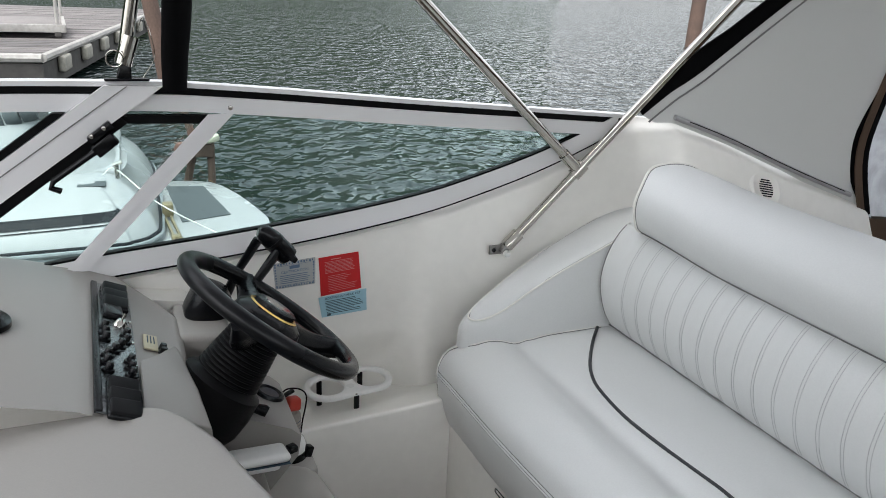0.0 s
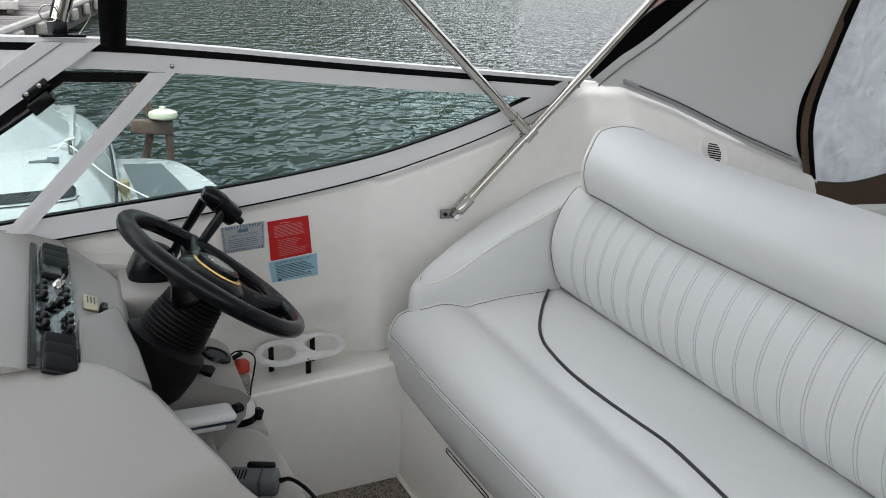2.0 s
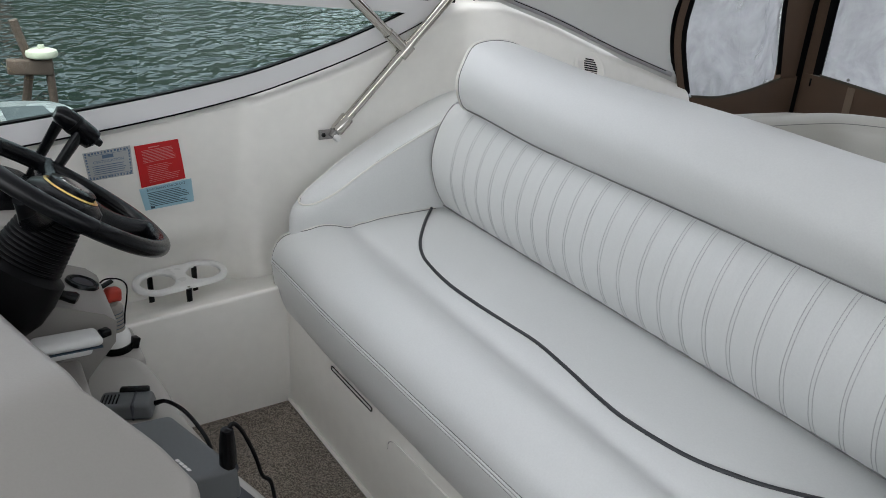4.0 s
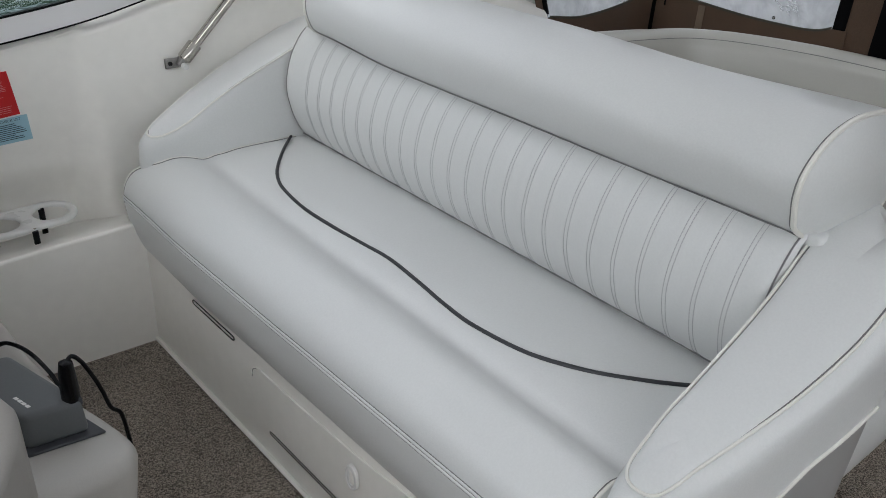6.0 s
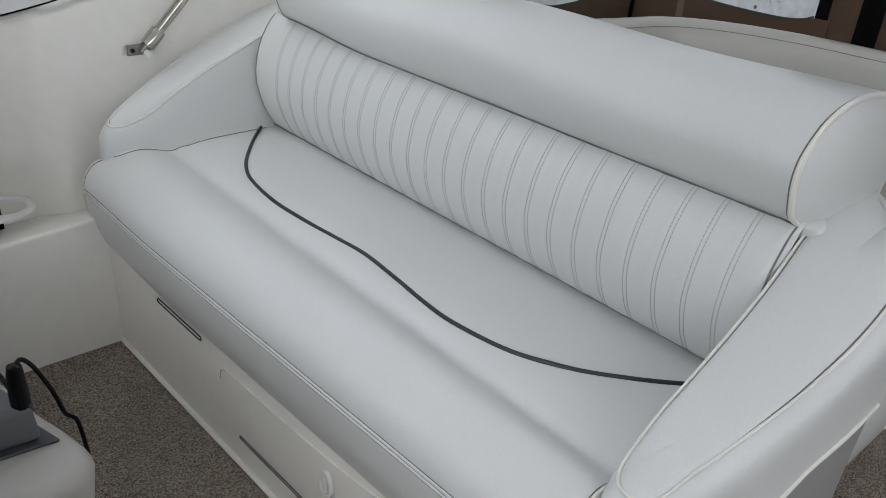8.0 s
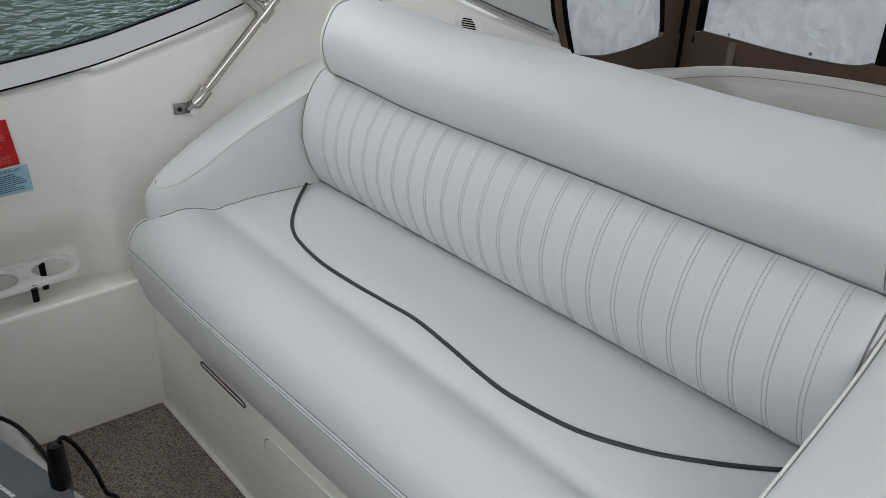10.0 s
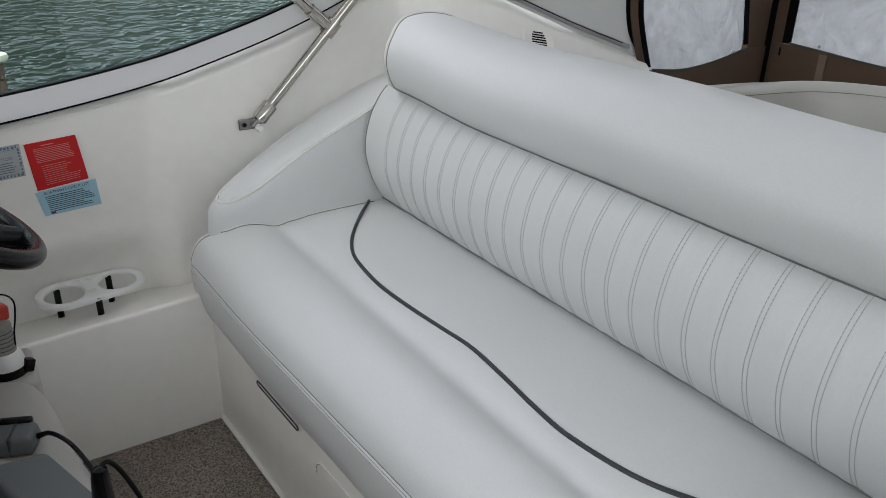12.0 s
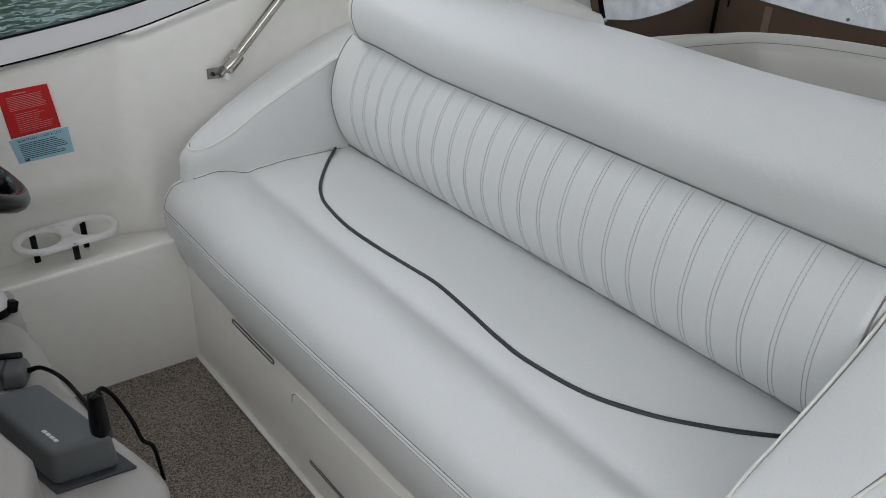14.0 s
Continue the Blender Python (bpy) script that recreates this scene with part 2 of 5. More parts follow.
def rbox(size, at=(0, 0, 0), rot=(0, 0, 0), bevel=0.006, seg=3, taper=None):
    bm = bmesh.new()
    bmesh.ops.create_cube(bm, size=1)
    for v in bm.verts:
        v.co = Vector((v.co.x * size[0], v.co.y * size[1], v.co.z * size[2]))
        if taper and v.co.z > 0:
            v.co.x *= taper[0]
            v.co.y *= taper[1]
    if bevel:
        bmesh.ops.bevel(bm, geom=bm.edges[:], offset=bevel, segments=seg, affect="EDGES", profile=0.5)
    bm.transform(pose(*at, *rot))
    return bm


def prism(poly, z0, z1, bevel=0.0, seg=3, axis="z"):
    """A polygon in plan, raised from z0 to z1."""
    bm = bmesh.new()
    lo = [bm.verts.new((x, y, z0)) for x, y in poly]
    hi = [bm.verts.new((x, y, z1)) for x, y in poly]
    bm.faces.new(lo[::-1])
    top = bm.faces.new(hi)
    n = len(poly)
    for i in range(n):
        bm.faces.new((lo[i], lo[(i + 1) % n], hi[(i + 1) % n], hi[i]))
    if bevel:
        bmesh.ops.bevel(bm, geom=list(top.edges), offset=bevel, segments=seg, affect="EDGES", profile=0.5)
    if axis == "y":
        bm.transform(Matrix(((1, 0, 0, 0), (0, 0, 1, 0), (0, 1, 0, 0), (0, 0, 0, 1))))
    if axis == "x":
        bm.transform(Matrix(((0, 0, 1, 0), (1, 0, 0, 0), (0, 1, 0, 0), (0, 0, 0, 1))))
    return bm


def slab(poly, z0, z1, r, seg=5):
    """A polygon in plan, raised from z0 to z1, its top edge rounded by rings of its own outline."""
    n = len(poly)
    pts = [Vector((x, y)) for x, y in poly]
    area = sum(pts[i].x * pts[(i + 1) % n].y - pts[(i + 1) % n].x * pts[i].y for i in range(n))
    side = 1 if area > 0 else -1
    inward = []
    for i in range(n):
        a, b = (pts[i] - pts[i - 1]).normalized(), (pts[(i + 1) % n] - pts[i]).normalized()
        m = (Vector((-a.y, a.x)) + Vector((-b.y, b.x))) * side
        inward.append(m / max(0.5, m.length_squared / 2))
    bm = bmesh.new()
    rings = [[bm.verts.new((p.x, p.y, z0)) for p in pts]]
    for k in range(seg + 1):
        a = math.pi / 2 * k / seg
        rings.append([bm.verts.new((p.x + q.x * r * (1 - math.cos(a)), p.y + q.y * r * (1 - math.cos(a)), z1 - r + r * math.sin(a))) for p, q in zip(pts, inward)])
    for lo, hi in zip(rings, rings[1:]):
        for i in range(n):
            bm.faces.new((lo[i], lo[(i + 1) % n], hi[(i + 1) % n], hi[i]))
    bm.faces.new(rings[-1])
    bm.faces.new(rings[0][::-1])
    return bm


def spline(pts, n):
    """Catmull-Rom curve through the points, n steps a span."""
    pts = [Vector(p) for p in pts]
    ext = [2 * pts[0] - pts[1]] + pts + [2 * pts[-1] - pts[-2]]
    out = []
    for i in range(1, len(ext) - 2):
        a, b, c, d = ext[i - 1:i + 3]
        for k in range(n):
            t = k / n
            out.append(0.5 * (2 * b + (c - a) * t + (2 * a - 5 * b + 4 * c - d) * t * t + (3 * b - a - 3 * c + d) * t ** 3))
    return out + [pts[-1]]


def tube(pts, r, seg=10, bm=None, closed=False, flat=1.0):
    """A round bar along the points."""
    bm = bm or bmesh.new()
    pts = [Vector(p) for p in pts]
    n = len(pts)
    rings = []
    ref = None
    for i, p in enumerate(pts):
        if closed:
            d = pts[(i + 1) % n] - pts[i - 1]
        else:
            d = pts[min(i + 1, n - 1)] - pts[max(i - 1, 0)]
        d = d.normalized()
        if ref is None:
            ref = d.orthogonal().normalized()
        ref = (ref - d * ref.dot(d)).normalized()
        side = d.cross(ref)
        rr = r[i] if isinstance(r, (list, tuple)) else r
        rings.append([bm.verts.new(p + rr * (math.cos(a) * ref + flat * math.sin(a) * side)) for a in [2 * math.pi * k / seg for k in range(seg)]])
    for i in range(n if closed else n - 1):
        a, b = rings[i], rings[(i + 1) % n]
        for k in range(seg):
            bm.faces.new((a[k], a[(k + 1) % seg], b[(k + 1) % seg], b[k]))
    if not closed:
        bm.faces.new(rings[0][::-1])
        bm.faces.new(rings[-1])
    return bm


def lathe(profile, seg=32, m=None):
    """Turns (radius, height) round the z axis."""
    bm = bmesh.new()
    rings = []
    for r, z in profile:
        if r < 1e-5:
            rings.append([bm.verts.new((0, 0, z))])
        else:
            rings.append([bm.verts.new((r * math.cos(2 * math.pi * k / seg), r * math.sin(2 * math.pi * k / seg), z)) for k in range(seg)])
    for a, b in zip(rings, rings[1:]):
        for k in range(seg):
            q = (a[k % len(a)], a[(k + 1) % len(a)], b[(k + 1) % len(b)], b[k % len(b)])
            q = list(dict.fromkeys(q))
            if len(q) > 2:
                bm.faces.new(q)
    if m:
        bm.transform(m)
    return bm


def sheet(fn, nu, nv, caps=False):
    """A skin of nu by nv cells from fn(u, v); caps closes both ends of u as polygons."""
    bm = bmesh.new()
    g = [[bm.verts.new(fn(i / nu, j / nv)) for j in range(nv + 1)] for i in range(nu + 1)]
    for i in range(nu):
        for j in range(nv):
            bm.faces.new((g[i][j], g[i + 1][j], g[i + 1][j + 1], g[i][j + 1]))
    if caps:
        bm.faces.new(g[0][::-1])
        bm.faces.new(g[-1])
    return bm


def interp(x, pts):
    xs, ys = zip(*pts)
    return float(np.interp(x, xs, ys))


def thicken(ob, t, way=(0, 1, 0)):
    """Gives an open skin a depth of t along way."""
    me = ob.data
    bm = bmesh.new()
    bm.from_mesh(me)
    far = {v: bm.verts.new(v.co + Vector(way) * t) for v in bm.verts[:]}
    for f in bm.faces[:]:
        bm.faces.new([far[v] for v in reversed(f.verts)])
    for e in [e for e in bm.edges if len(e.link_faces) == 1 and e.verts[0] in far and e.verts[1] in far]:
        a, b = e.verts
        bm.faces.new((a, b, far[b], far[a]))
    bmesh.ops.recalc_face_normals(bm, faces=bm.faces[:])
    bm.to_mesh(me)
    bm.free()
    me.polygons.foreach_set("use_smooth", [True] * len(me.polygons))
    me.set_sharp_from_angle(angle=radians(40))
    return ob


def join(*bms):
    out = bms[0]
    for b in bms[1:]:
        me = bpy.data.meshes.new("tmp")
        b.to_mesh(me)
        b.free()
        out.from_mesh(me)
        bpy.data.meshes.remove(me)
    return out


def lettering(text, size, m, mat, parent, name="lettering"):
    cu = bpy.data.curves.new(name, "FONT")
    cu.body, cu.size, cu.extrude = text, size, 0.0002
    cu.align_x, cu.align_y = "CENTER", "CENTER"
    tmp = bpy.data.objects.new("tmp", cu)
    scene.collection.objects.link(tmp)
    me = bpy.data.meshes.new_from_object(tmp.evaluated_get(bpy.context.evaluated_depsgraph_get()))
    bpy.data.objects.remove(tmp)
    me.transform(m)
    me.materials.clear()
    me.materials.append(mat)
    ob = new(name, me)
    ob.parent = parent
    return ob


# ---- large structure ----
TOP_LINE = [(-1.5, 0.655), (-0.78, 0.732), (-0.537, 0.754), (-0.345, 0.776), (-0.207, 0.795), (-0.062, 0.821), (0.014, 0.838), (0.172, 0.884), (0.253, 0.910), (0.337, 0.941), (0.456, 0.991), (0.53, 1.030),
            (0.586, 1.054), (0.66, 1.052), (0.844, 0.990), (1.083, 0.896), (1.388, 0.786), (1.55, 0.735)]
WALL_TOP_Y = [(-1.5, 0.08), (-0.85, 0.13), (-0.3, 0.14), (0.45, 0.142), (0.586, 0.135), (0.68, 0.075), (1.3, 0.02), (1.55, 0.01)]
WALL_LOW_Y = [(-1.5, 0.15), (-0.6, 0.19), (-0.09, 0.19), (-0.02, 0.163), (0.4, 0.155), (0.6, 0.12), (1.5, 0.0)]


def smooth(t):
    t = min(1.0, max(0.0, t))
    return t * t * (3 - 2 * t)


def wall_y(x, z):
    zt, yt, yb = interp(x, TOP_LINE), interp(x, WALL_TOP_Y), interp(x, WALL_LOW_Y)
    ahead = yb + (yt - yb) * smooth((z - 0.45) / max(0.05, zt - 0.45))
    ahead += 0.045 * smooth((0.48 - z) / 0.12) * smooth((x + 0.5) / 0.1) * smooth((-0.03 - x) / 0.08)
    ahead += 0.014 * (1 - smooth((x + 0.07) / 0.06)) * smooth((zt - 0.012 - z) / 0.012)
    ahead += 0.012 * smooth((x + 0.06) / 0.06) * smooth((z - zt + 0.034) / 0.03)
    aft = max(-0.28, yt - 0.5 * (zt - z))
    w = smooth((x - 0.42) / 0.5)
    return ahead * (1 - w) + aft * w


def wall_point(u, v):
    x = -1.5 + 2.895 * u
    zt = interp(x, TOP_LINE)
    z = 0.20 + (zt - 0.20) * v
    lip = 0.02 * smooth((v - 0.955) / 0.045)
    return (x, wall_y(x, z) + lip, z)


wall = tagged(finish("wall_starboard", sheet(wall_point, 220, 110), GEL, sharp=60), "glossy cream moulded gelcoat side of the cockpit", "wall", kind="structure")
thicken(wall, 0.03)

shelf_poly = [(-0.75, 0.0), (0.03, 0.0), (0.03, 0.30), (-0.75, 0.30)]
shelf_bm = prism(shelf_poly, -0.02, 0.350, 0.012, 4)
for v in shelf_bm.verts:
    if v.co.z > 0.1:
        v.co.z -= 0.30 * v.co.y - 0.06 * (v.co.x + 0.2)
tagged(finish("shelf", shelf_bm, GEL), "cream gelcoat side shelf above the helm footwell", "shelf", kind="structure")

floor_bm = bmesh.new()
bmesh.ops.create_grid(floor_bm, x_segments=4, y_segments=4, size=1)
floor_bm.transform(Matrix.Translation((0.15, -1.59, -0.0)) @ Matrix.Diagonal((1.9, 1.62, 1, 1)))
floor = tagged(finish("floor", floor_bm, CARPET), "speckled beige and brown cut-pile carpet on the cockpit floor", "carpet", kind="structure")
thicken(floor, 0.02, (0, 0, -1))

snap = thing("carpet_snap", "small round metal snap fastener in the carpet", "snap fastener")
part("ring", lathe([(0, 0.002), (0.004, 0.002), (0.006, 0.004), (0.008, 0.003), (0.009, 0)], 18, Matrix.Translation((0.008, -0.729, 0.0))), STEEL, snap)
part("stud", lathe([(0, 0.005), (0.003, 0.004), (0.004, 0.0)], 12, Matrix.Translation((0.008, -0.729, 0.001))), DARKSTEEL, snap)
binding = thing("carpet_binding", "double stitched edge binding on the aft carpet", "carpet binding")
for k in (0, 1):
    part("cord", tube([(0.985 + 0.022 * k, -1.30, 0.003), (0.995 + 0.022 * k, -1.62, 0.003), (1.005 + 0.022 * k, -1.95, 0.003)], 0.006, 8), CARPET, binding)

# unseen cockpit sides behind the camera, added to close it and limit light
# beige instead of cream, so that it bounces less light
tagged(finish("wall_port", rbox((3.85, 0.06, 1.05), (0.13, -3.2, 0.475), bevel=0.02), GELDASH), "unseen plain cockpit side, beige to keep bounced light low", "wall", kind="structure")
# panel and curtain mirror the starboard side to cut light from port
tagged(finish("wall_port_canvas", prism([(0.57, 1.0), (1.40, 1.0), (1.46, 1.90), (1.30, 1.92)], -3.21, -3.20, axis="y"), CANVAS), "unseen light grey fabric panel added to cut light from the port side", "canvas panel", kind="structure")
tagged(finish("wall_port_curtain", prism([(1.405, 1.0), (2.08, 1.0), (2.08, 1.86), (1.465, 1.90)], -3.21, -3.20, axis="y"), BROWN), "unseen plain brown curtain added to cut light from the port side", "canvas curtain", kind="structure")
# raised to 1.25 m to block low light from forward
tagged(finish("wall_forward", rbox((0.06, 2.0, 1.3), (-1.75, -2.2, 0.6), bevel=0.02), GELDASH), "unseen plain beige bulkhead, raised to block light from forward", "wall", kind="structure")


tagged(finish("wall_aft", rbox((0.06, 3.3, 0.56), (2.08, -1.57, 0.24), bevel=0.02), GEL), "plain cream gelcoat transom below the aft curtain", "wall", kind="structure")
HULLPLAN = [(-1.78, -3.23), (2.11, -3.23), (2.11, 0.10), (-1.78, 0.10)]
tagged(finish("hull", prism(HULLPLAN, -0.9, -0.024, 0.0), GELWHITE), "plain white hull below the cockpit", "hull", kind="structure")


def water_sheet():
    bm = bmesh.new()
    bmesh.ops.create_grid(bm, x_segments=2, y_segments=2, size=1500)
    bm.transform(Matrix.Translation((0, 0, -0.55)))
    return finish("water", bm, WATER)


tagged(water_sheet(), "rippled dark green harbour water reflecting a grey sky", "water", kind="structure")


# canopy overhead, open at the front and sides; unseen, its forward reach blocks light
def canopy_point(u, v):
    x, y = -1.85 + 3.95 * u, -3.2 + 3.22 * v
    return (x, y, 2.12 - 0.10 * (2 * v - 1) ** 2 - 0.10 * (2 * u - 1) ** 2)


tagged(thicken(finish("canopy", sheet(canopy_point, 24, 24), CANOPY), 0.002, (0, 0, 1)), "light fabric canopy stretched over the cockpit", "canopy", kind="structure")


# unseen bank, inferred from reflections; its height is set to darken the water
def bank_point(u, v):
    a = radians(20 + 150 * u)
    r = 520
    top = 0.6 + 150 * smooth((u - 0.25) / 0.14) + (26 * noise.noise(Vector((u * 24, 1, 0))) + 12.0 * noise.noise(Vector((u * 110, 5, 0)))) * smooth((u - 0.25) / 0.14)
    return (r * math.cos(a), r * math.sin(a), -0.8 + top * v)


tagged(finish("backdrop", sheet(bank_point, 500, 4), BANK), "dark wooded far bank across the harbour", "far bank", kind="structure")


# ---- windshield ----
SHIELD_TOP = [(-1.6, 1.153), (-0.95, 1.165), (-0.64, 1.161), (-0.406, 1.144), (-0.142, 1.121), (0.157, 1.097), (0.479, 1.071), (0.60, 1.060)]
SHIELD_TOP_Y = [(-1.6, 0.0), (-0.978, 0.09), (-0.66, 0.095), (0.0, 0.10), (0.464, 0.12), (0.6, 0.125)]


def zb(x):
    return interp(x, TOP_LINE)


def zt(x):
    return interp(x, SHIELD_TOP)


def on_shield(x, z, out=0.0):
    a, b = zb(x), zt(x)
    f = (z - a) / max(0.04, b - a)
    return Vector((x, interp(x, WALL_TOP_Y) + (interp(x, SHIELD_TOP_Y) - interp(x, WALL_TOP_Y)) * f - out, z))


def ribbon(lower, upper, n=24, out=0.0, lift=on_shield):
    """A band between two lines of (x, z) on the surface lift."""
    def line(pts, t):
        s = [0.0]
        for a, b in zip(pts, pts[1:]):
            s.append(s[-1] + math.dist(a, b))
        d = t * s[-1]
        return float(np.interp(d, s, [p[0] for p in pts])), float(np.interp(d, s, [p[1] for p in pts]))

    def fn(u, v):
        a, b = line(lower, u), line(upper, u)
        return lift(a[0] + (b[0] - a[0]) * v, a[1] + (b[1] - a[1]) * v, out)
    return sheet(fn, n, 2)


windshield = thing("windshield", "white aluminium framed boat windshield with tinted glass and black gaskets", "windshield")


def band(name, low, high, x0, x1, mat, out, t, label=""):
    xs = [x0 + (x1 - x0) * i / 24 for i in range(25)]
    return thicken(part(name, ribbon([(x, low(x)) for x in xs], [(x, high(x)) for x in xs], 48, out), mat, windshield, label), t)


band("bottom_rail", lambda x: zb(x) + 0.004, lambda x: zb(x) + 0.055, -1.5, 0.50, ALU, 0.008, 0.03)
band("gasket", lambda x: zb(x), lambda x: zb(x) + 0.004, -1.5, 0.50, GASKET, 0.009, 0.03, "thin black rubber gasket")
band("gasket", lambda x: zb(x) + 0.055, lambda x: zb(x) + 0.060, -1.5, 0.39, GASKET, 0.006, 0.02, "thin black rubber gasket")
band("top_rail", lambda x: zt(x) - 0.059, lambda x: zt(x) - 0.024, -1.5, 0.47, ALU, 0.008, 0.03)
band("gasket", lambda x: zt(x) - 0.024, lambda x: zt(x) - 0.008, -1.5, 0.55, GASKET, 0.002, 0.03, "black rubber track")
band("top_cap", lambda x: zt(x) - 0.008, lambda x: zt(x) + 0.002, -1.5, 0.55, ALU, 0.010, 0.04)
part("mullion", ribbon([(-0.880, 0.758), (-0.832, 0.758)], [(-0.568, 1.096), (-0.515, 1.096)], 8, 0.022), ALU, windshield)
thicken(windshield.children[-1], 0.03)
part("mullion_bead", ribbon([(-0.864, 0.762), (-0.856, 0.762)], [(-0.550, 1.094), (-0.542, 1.094)], 8, 0.026), ALU, windshield)
thicken(windshield.children[-1], 0.006)
thicken(part("corner_post", ribbon([(-1.25, 0.80), (-1.20, 0.763)], [(-0.765, 1.158), (-0.655, 1.155)], 12, 0.024), ALU, windshield), 0.03)
thicken(part("gasket", ribbon([(-1.20, 0.763), (-1.185, 0.742)], [(-0.745, 1.095), (-0.728, 1.080)], 12, 0.020), GASKET, windshield), 0.02)
thicken(part("gasket", ribbon([(-0.74, 1.078), (-0.565, 1.074)], [(-0.74, 1.096), (-0.565, 1.092)], 8, 0.012), GASKET, windshield), 0.02)
thicken(part("gasket", ribbon([(-1.275, 0.80), (-1.25, 0.80)], [(-0.865, 1.103), (-0.842, 1.103)], 12, 0.020), GASKET, windshield), 0.02)


def pane(b0, b1, t0, t1):
    n = 16
    low = [(b0 + (b1 - b0) * i / n, zb(b0 + (b1 - b0) * i / n) + 0.03) for i in range(n + 1)]
    top = [(t0 + (t1 - t0) * i / n, zt(t0 + (t1 - t0) * i / n) - 0.04) for i in range(n + 1)]
    ob = thicken(part("pane", ribbon(low, top, 32, -0.008), GLASS, windshield), 0.005)
    ob.visible_shadow = False
    return ob


pane(-0.85, 0.41, -0.545, 0.42)
pane(-1.19, -0.86, -0.70, -0.56)
pane(-1.5, -1.22, -1.5, -0.78)
for x, z in ((-0.835, zb(-0.835) + 0.022), (-0.522, 1.110)):
    p = on_shield(x, z, 0.028)
    part("screw", lathe([(0, 0.004), (0.004, 0.003), (0.0055, 0)], 12, Matrix.Translation(p) @ pose(0, 0, 0, 90)), STEEL, windshield)
# joint line of the corner post
thicken(part("post_joint", ribbon([(-1.232, 0.792), (-1.229, 0.790)], [(-0.725, 1.1565), (-0.722, 1.1563)], 12, 0.0255), SEAM, windshield), 0.002)
# window stay
p = on_shield(-0.785, 1.055, 0.045)
stay = part("window_stay", join(rbox((0.055, 0.02, 0.018), (p.x + 0.005, p.y, p.z + 0.012), (0, -38, 0), 0.003),
                                rbox((0.05, 0.024, 0.026), (p.x + 0.012, p.y - 0.004, p.z - 0.012), (0, -38, 0), 0.003),
                                tube([on_shield(-0.765, 1.048, 0.05), on_shield(-0.875, 0.972, 0.05), on_shield(-0.880, 0.958, 0.052), on_shield(-0.862, 0.950, 0.052)], 0.0065)), BLACK, windshield, "black plastic window stay arm")
for dx, dz in ((-0.012, 0.006), (0.012, 0.022), (0.026, -0.012)):
    part("stay_screw", lathe([(0, 0.003), (0.004, 0.002), (0.005, 0)], 10, Matrix.Translation((p.x + dx, p.y - 0.012, p.z + dz)) @ pose(0, 0, 0, 90)), STEEL, stay)


# ---- canopy frame of bent steel tube ----
frame_thing = thing("canopy_hoop", "polished stainless steel canopy tubes with hinge fittings", "canopy hoop")
FOOT = Vector((0.187, 0.130, 0.709))
AXIS = (Vector((0.795, 0.060, 1.376)) - FOOT).normalized()
JOINT = FOOT + AXIS * 0.293
TOPA = FOOT + AXIS * 1.35
part("tube", tube([FOOT + AXIS * 0.02, TOPA], 0.0125, 14), STEEL, frame_thing)
part("tube_end", tube([FOOT + AXIS * 0.010, FOOT + AXIS * 0.014, FOOT + AXIS * 0.058, FOOT + AXIS * 0.061], [0.015, 0.0185, 0.0185, 0.016], 18), STEEL, frame_thing)
part("foot_bracket", join(rbox((0.040, 0.006, 0.026), (FOOT.x - 0.020, FOOT.y + 0.005, FOOT.z + 0.0), (0, 0, 0), 0.002), rbox((0.024, 0.03, 0.018), (FOOT.x, FOOT.y, FOOT.z + 0.002), (0, -49, 0), 0.003)), DARKSTEEL, frame_thing, "tarnished steel foot bracket")
part("bolt", lathe([(0, 0.006), (0.004, 0.006), (0.006, 0.004), (0.006, 0)], 6, Matrix.Translation((FOOT.x - 0.028, FOOT.y + 0.002, FOOT.z)) @ pose(0, 0, 0, 90)), BLACK, frame_thing)
part("foot_knob", lathe([(0, 0.022), (0.007, 0.021), (0.009, 0.014), (0.009, 0)], 14, Matrix.Translation((FOOT.x + 0.002, FOOT.y - 0.008, FOOT.z - 0.006)) @ pose(0, 0, 0, 90)), WHITEPLASTIC, frame_thing, "white plastic knob")
part("clamp", tube([JOINT - AXIS * 0.02, JOINT + AXIS * 0.02], 0.0185, 14), STEEL, frame_thing)
ENDB = Vector((-0.115, 0.02, 1.345))
DIRB = (ENDB - JOINT).normalized()
part("brace_tube", tube([JOINT + DIRB * 0.03, JOINT + DIRB * 1.1], 0.0125, 14), STEEL, frame_thing)
part("hinge", join(tube([JOINT + DIRB * 0.012, JOINT + DIRB * 0.075], 0.0155, 14), rbox((0.03, 0.018, 0.03), JOINT + DIRB * 0.012, (0, 40, 0), 0.004)), STEEL, frame_thing)

# upright on the windshield
upright = thing("canopy_upright", "stainless steel canopy upright on a deck hinge", "canopy frame")
B0 = Vector((-0.722, 0.075, 1.170))
part("base_plate", join(rbox((0.085, 0.03, 0.006), B0, (0, 0, 0), 0.003), rbox((0.03, 0.02, 0.04), B0 + Vector((-0.002, 0, 0.02)), (0, 10, 0), 0.004, 3, (0.6, 0.8))), BLACK, upright)
part("tube", tube([B0 + Vector((-0.004, 0, 0.03)), B0 + Vector((0.05, -0.01, 0.30)), B0 + Vector((0.15, -0.04, 0.85))], 0.0135, 14), STEEL, upright)
part("sleeve", tube([B0 + Vector((-0.004, 0, 0.03)), B0 + Vector((0.014, -0.002, 0.085))], 0.0175, 14), STEEL, upright)
ring = [B0 + Vector((-0.02 + 0.016 * math.cos(a), -0.022, 0.042 + 0.016 * math.sin(a))) for a in [2 * math.pi * k / 20 for k in range(20)]]
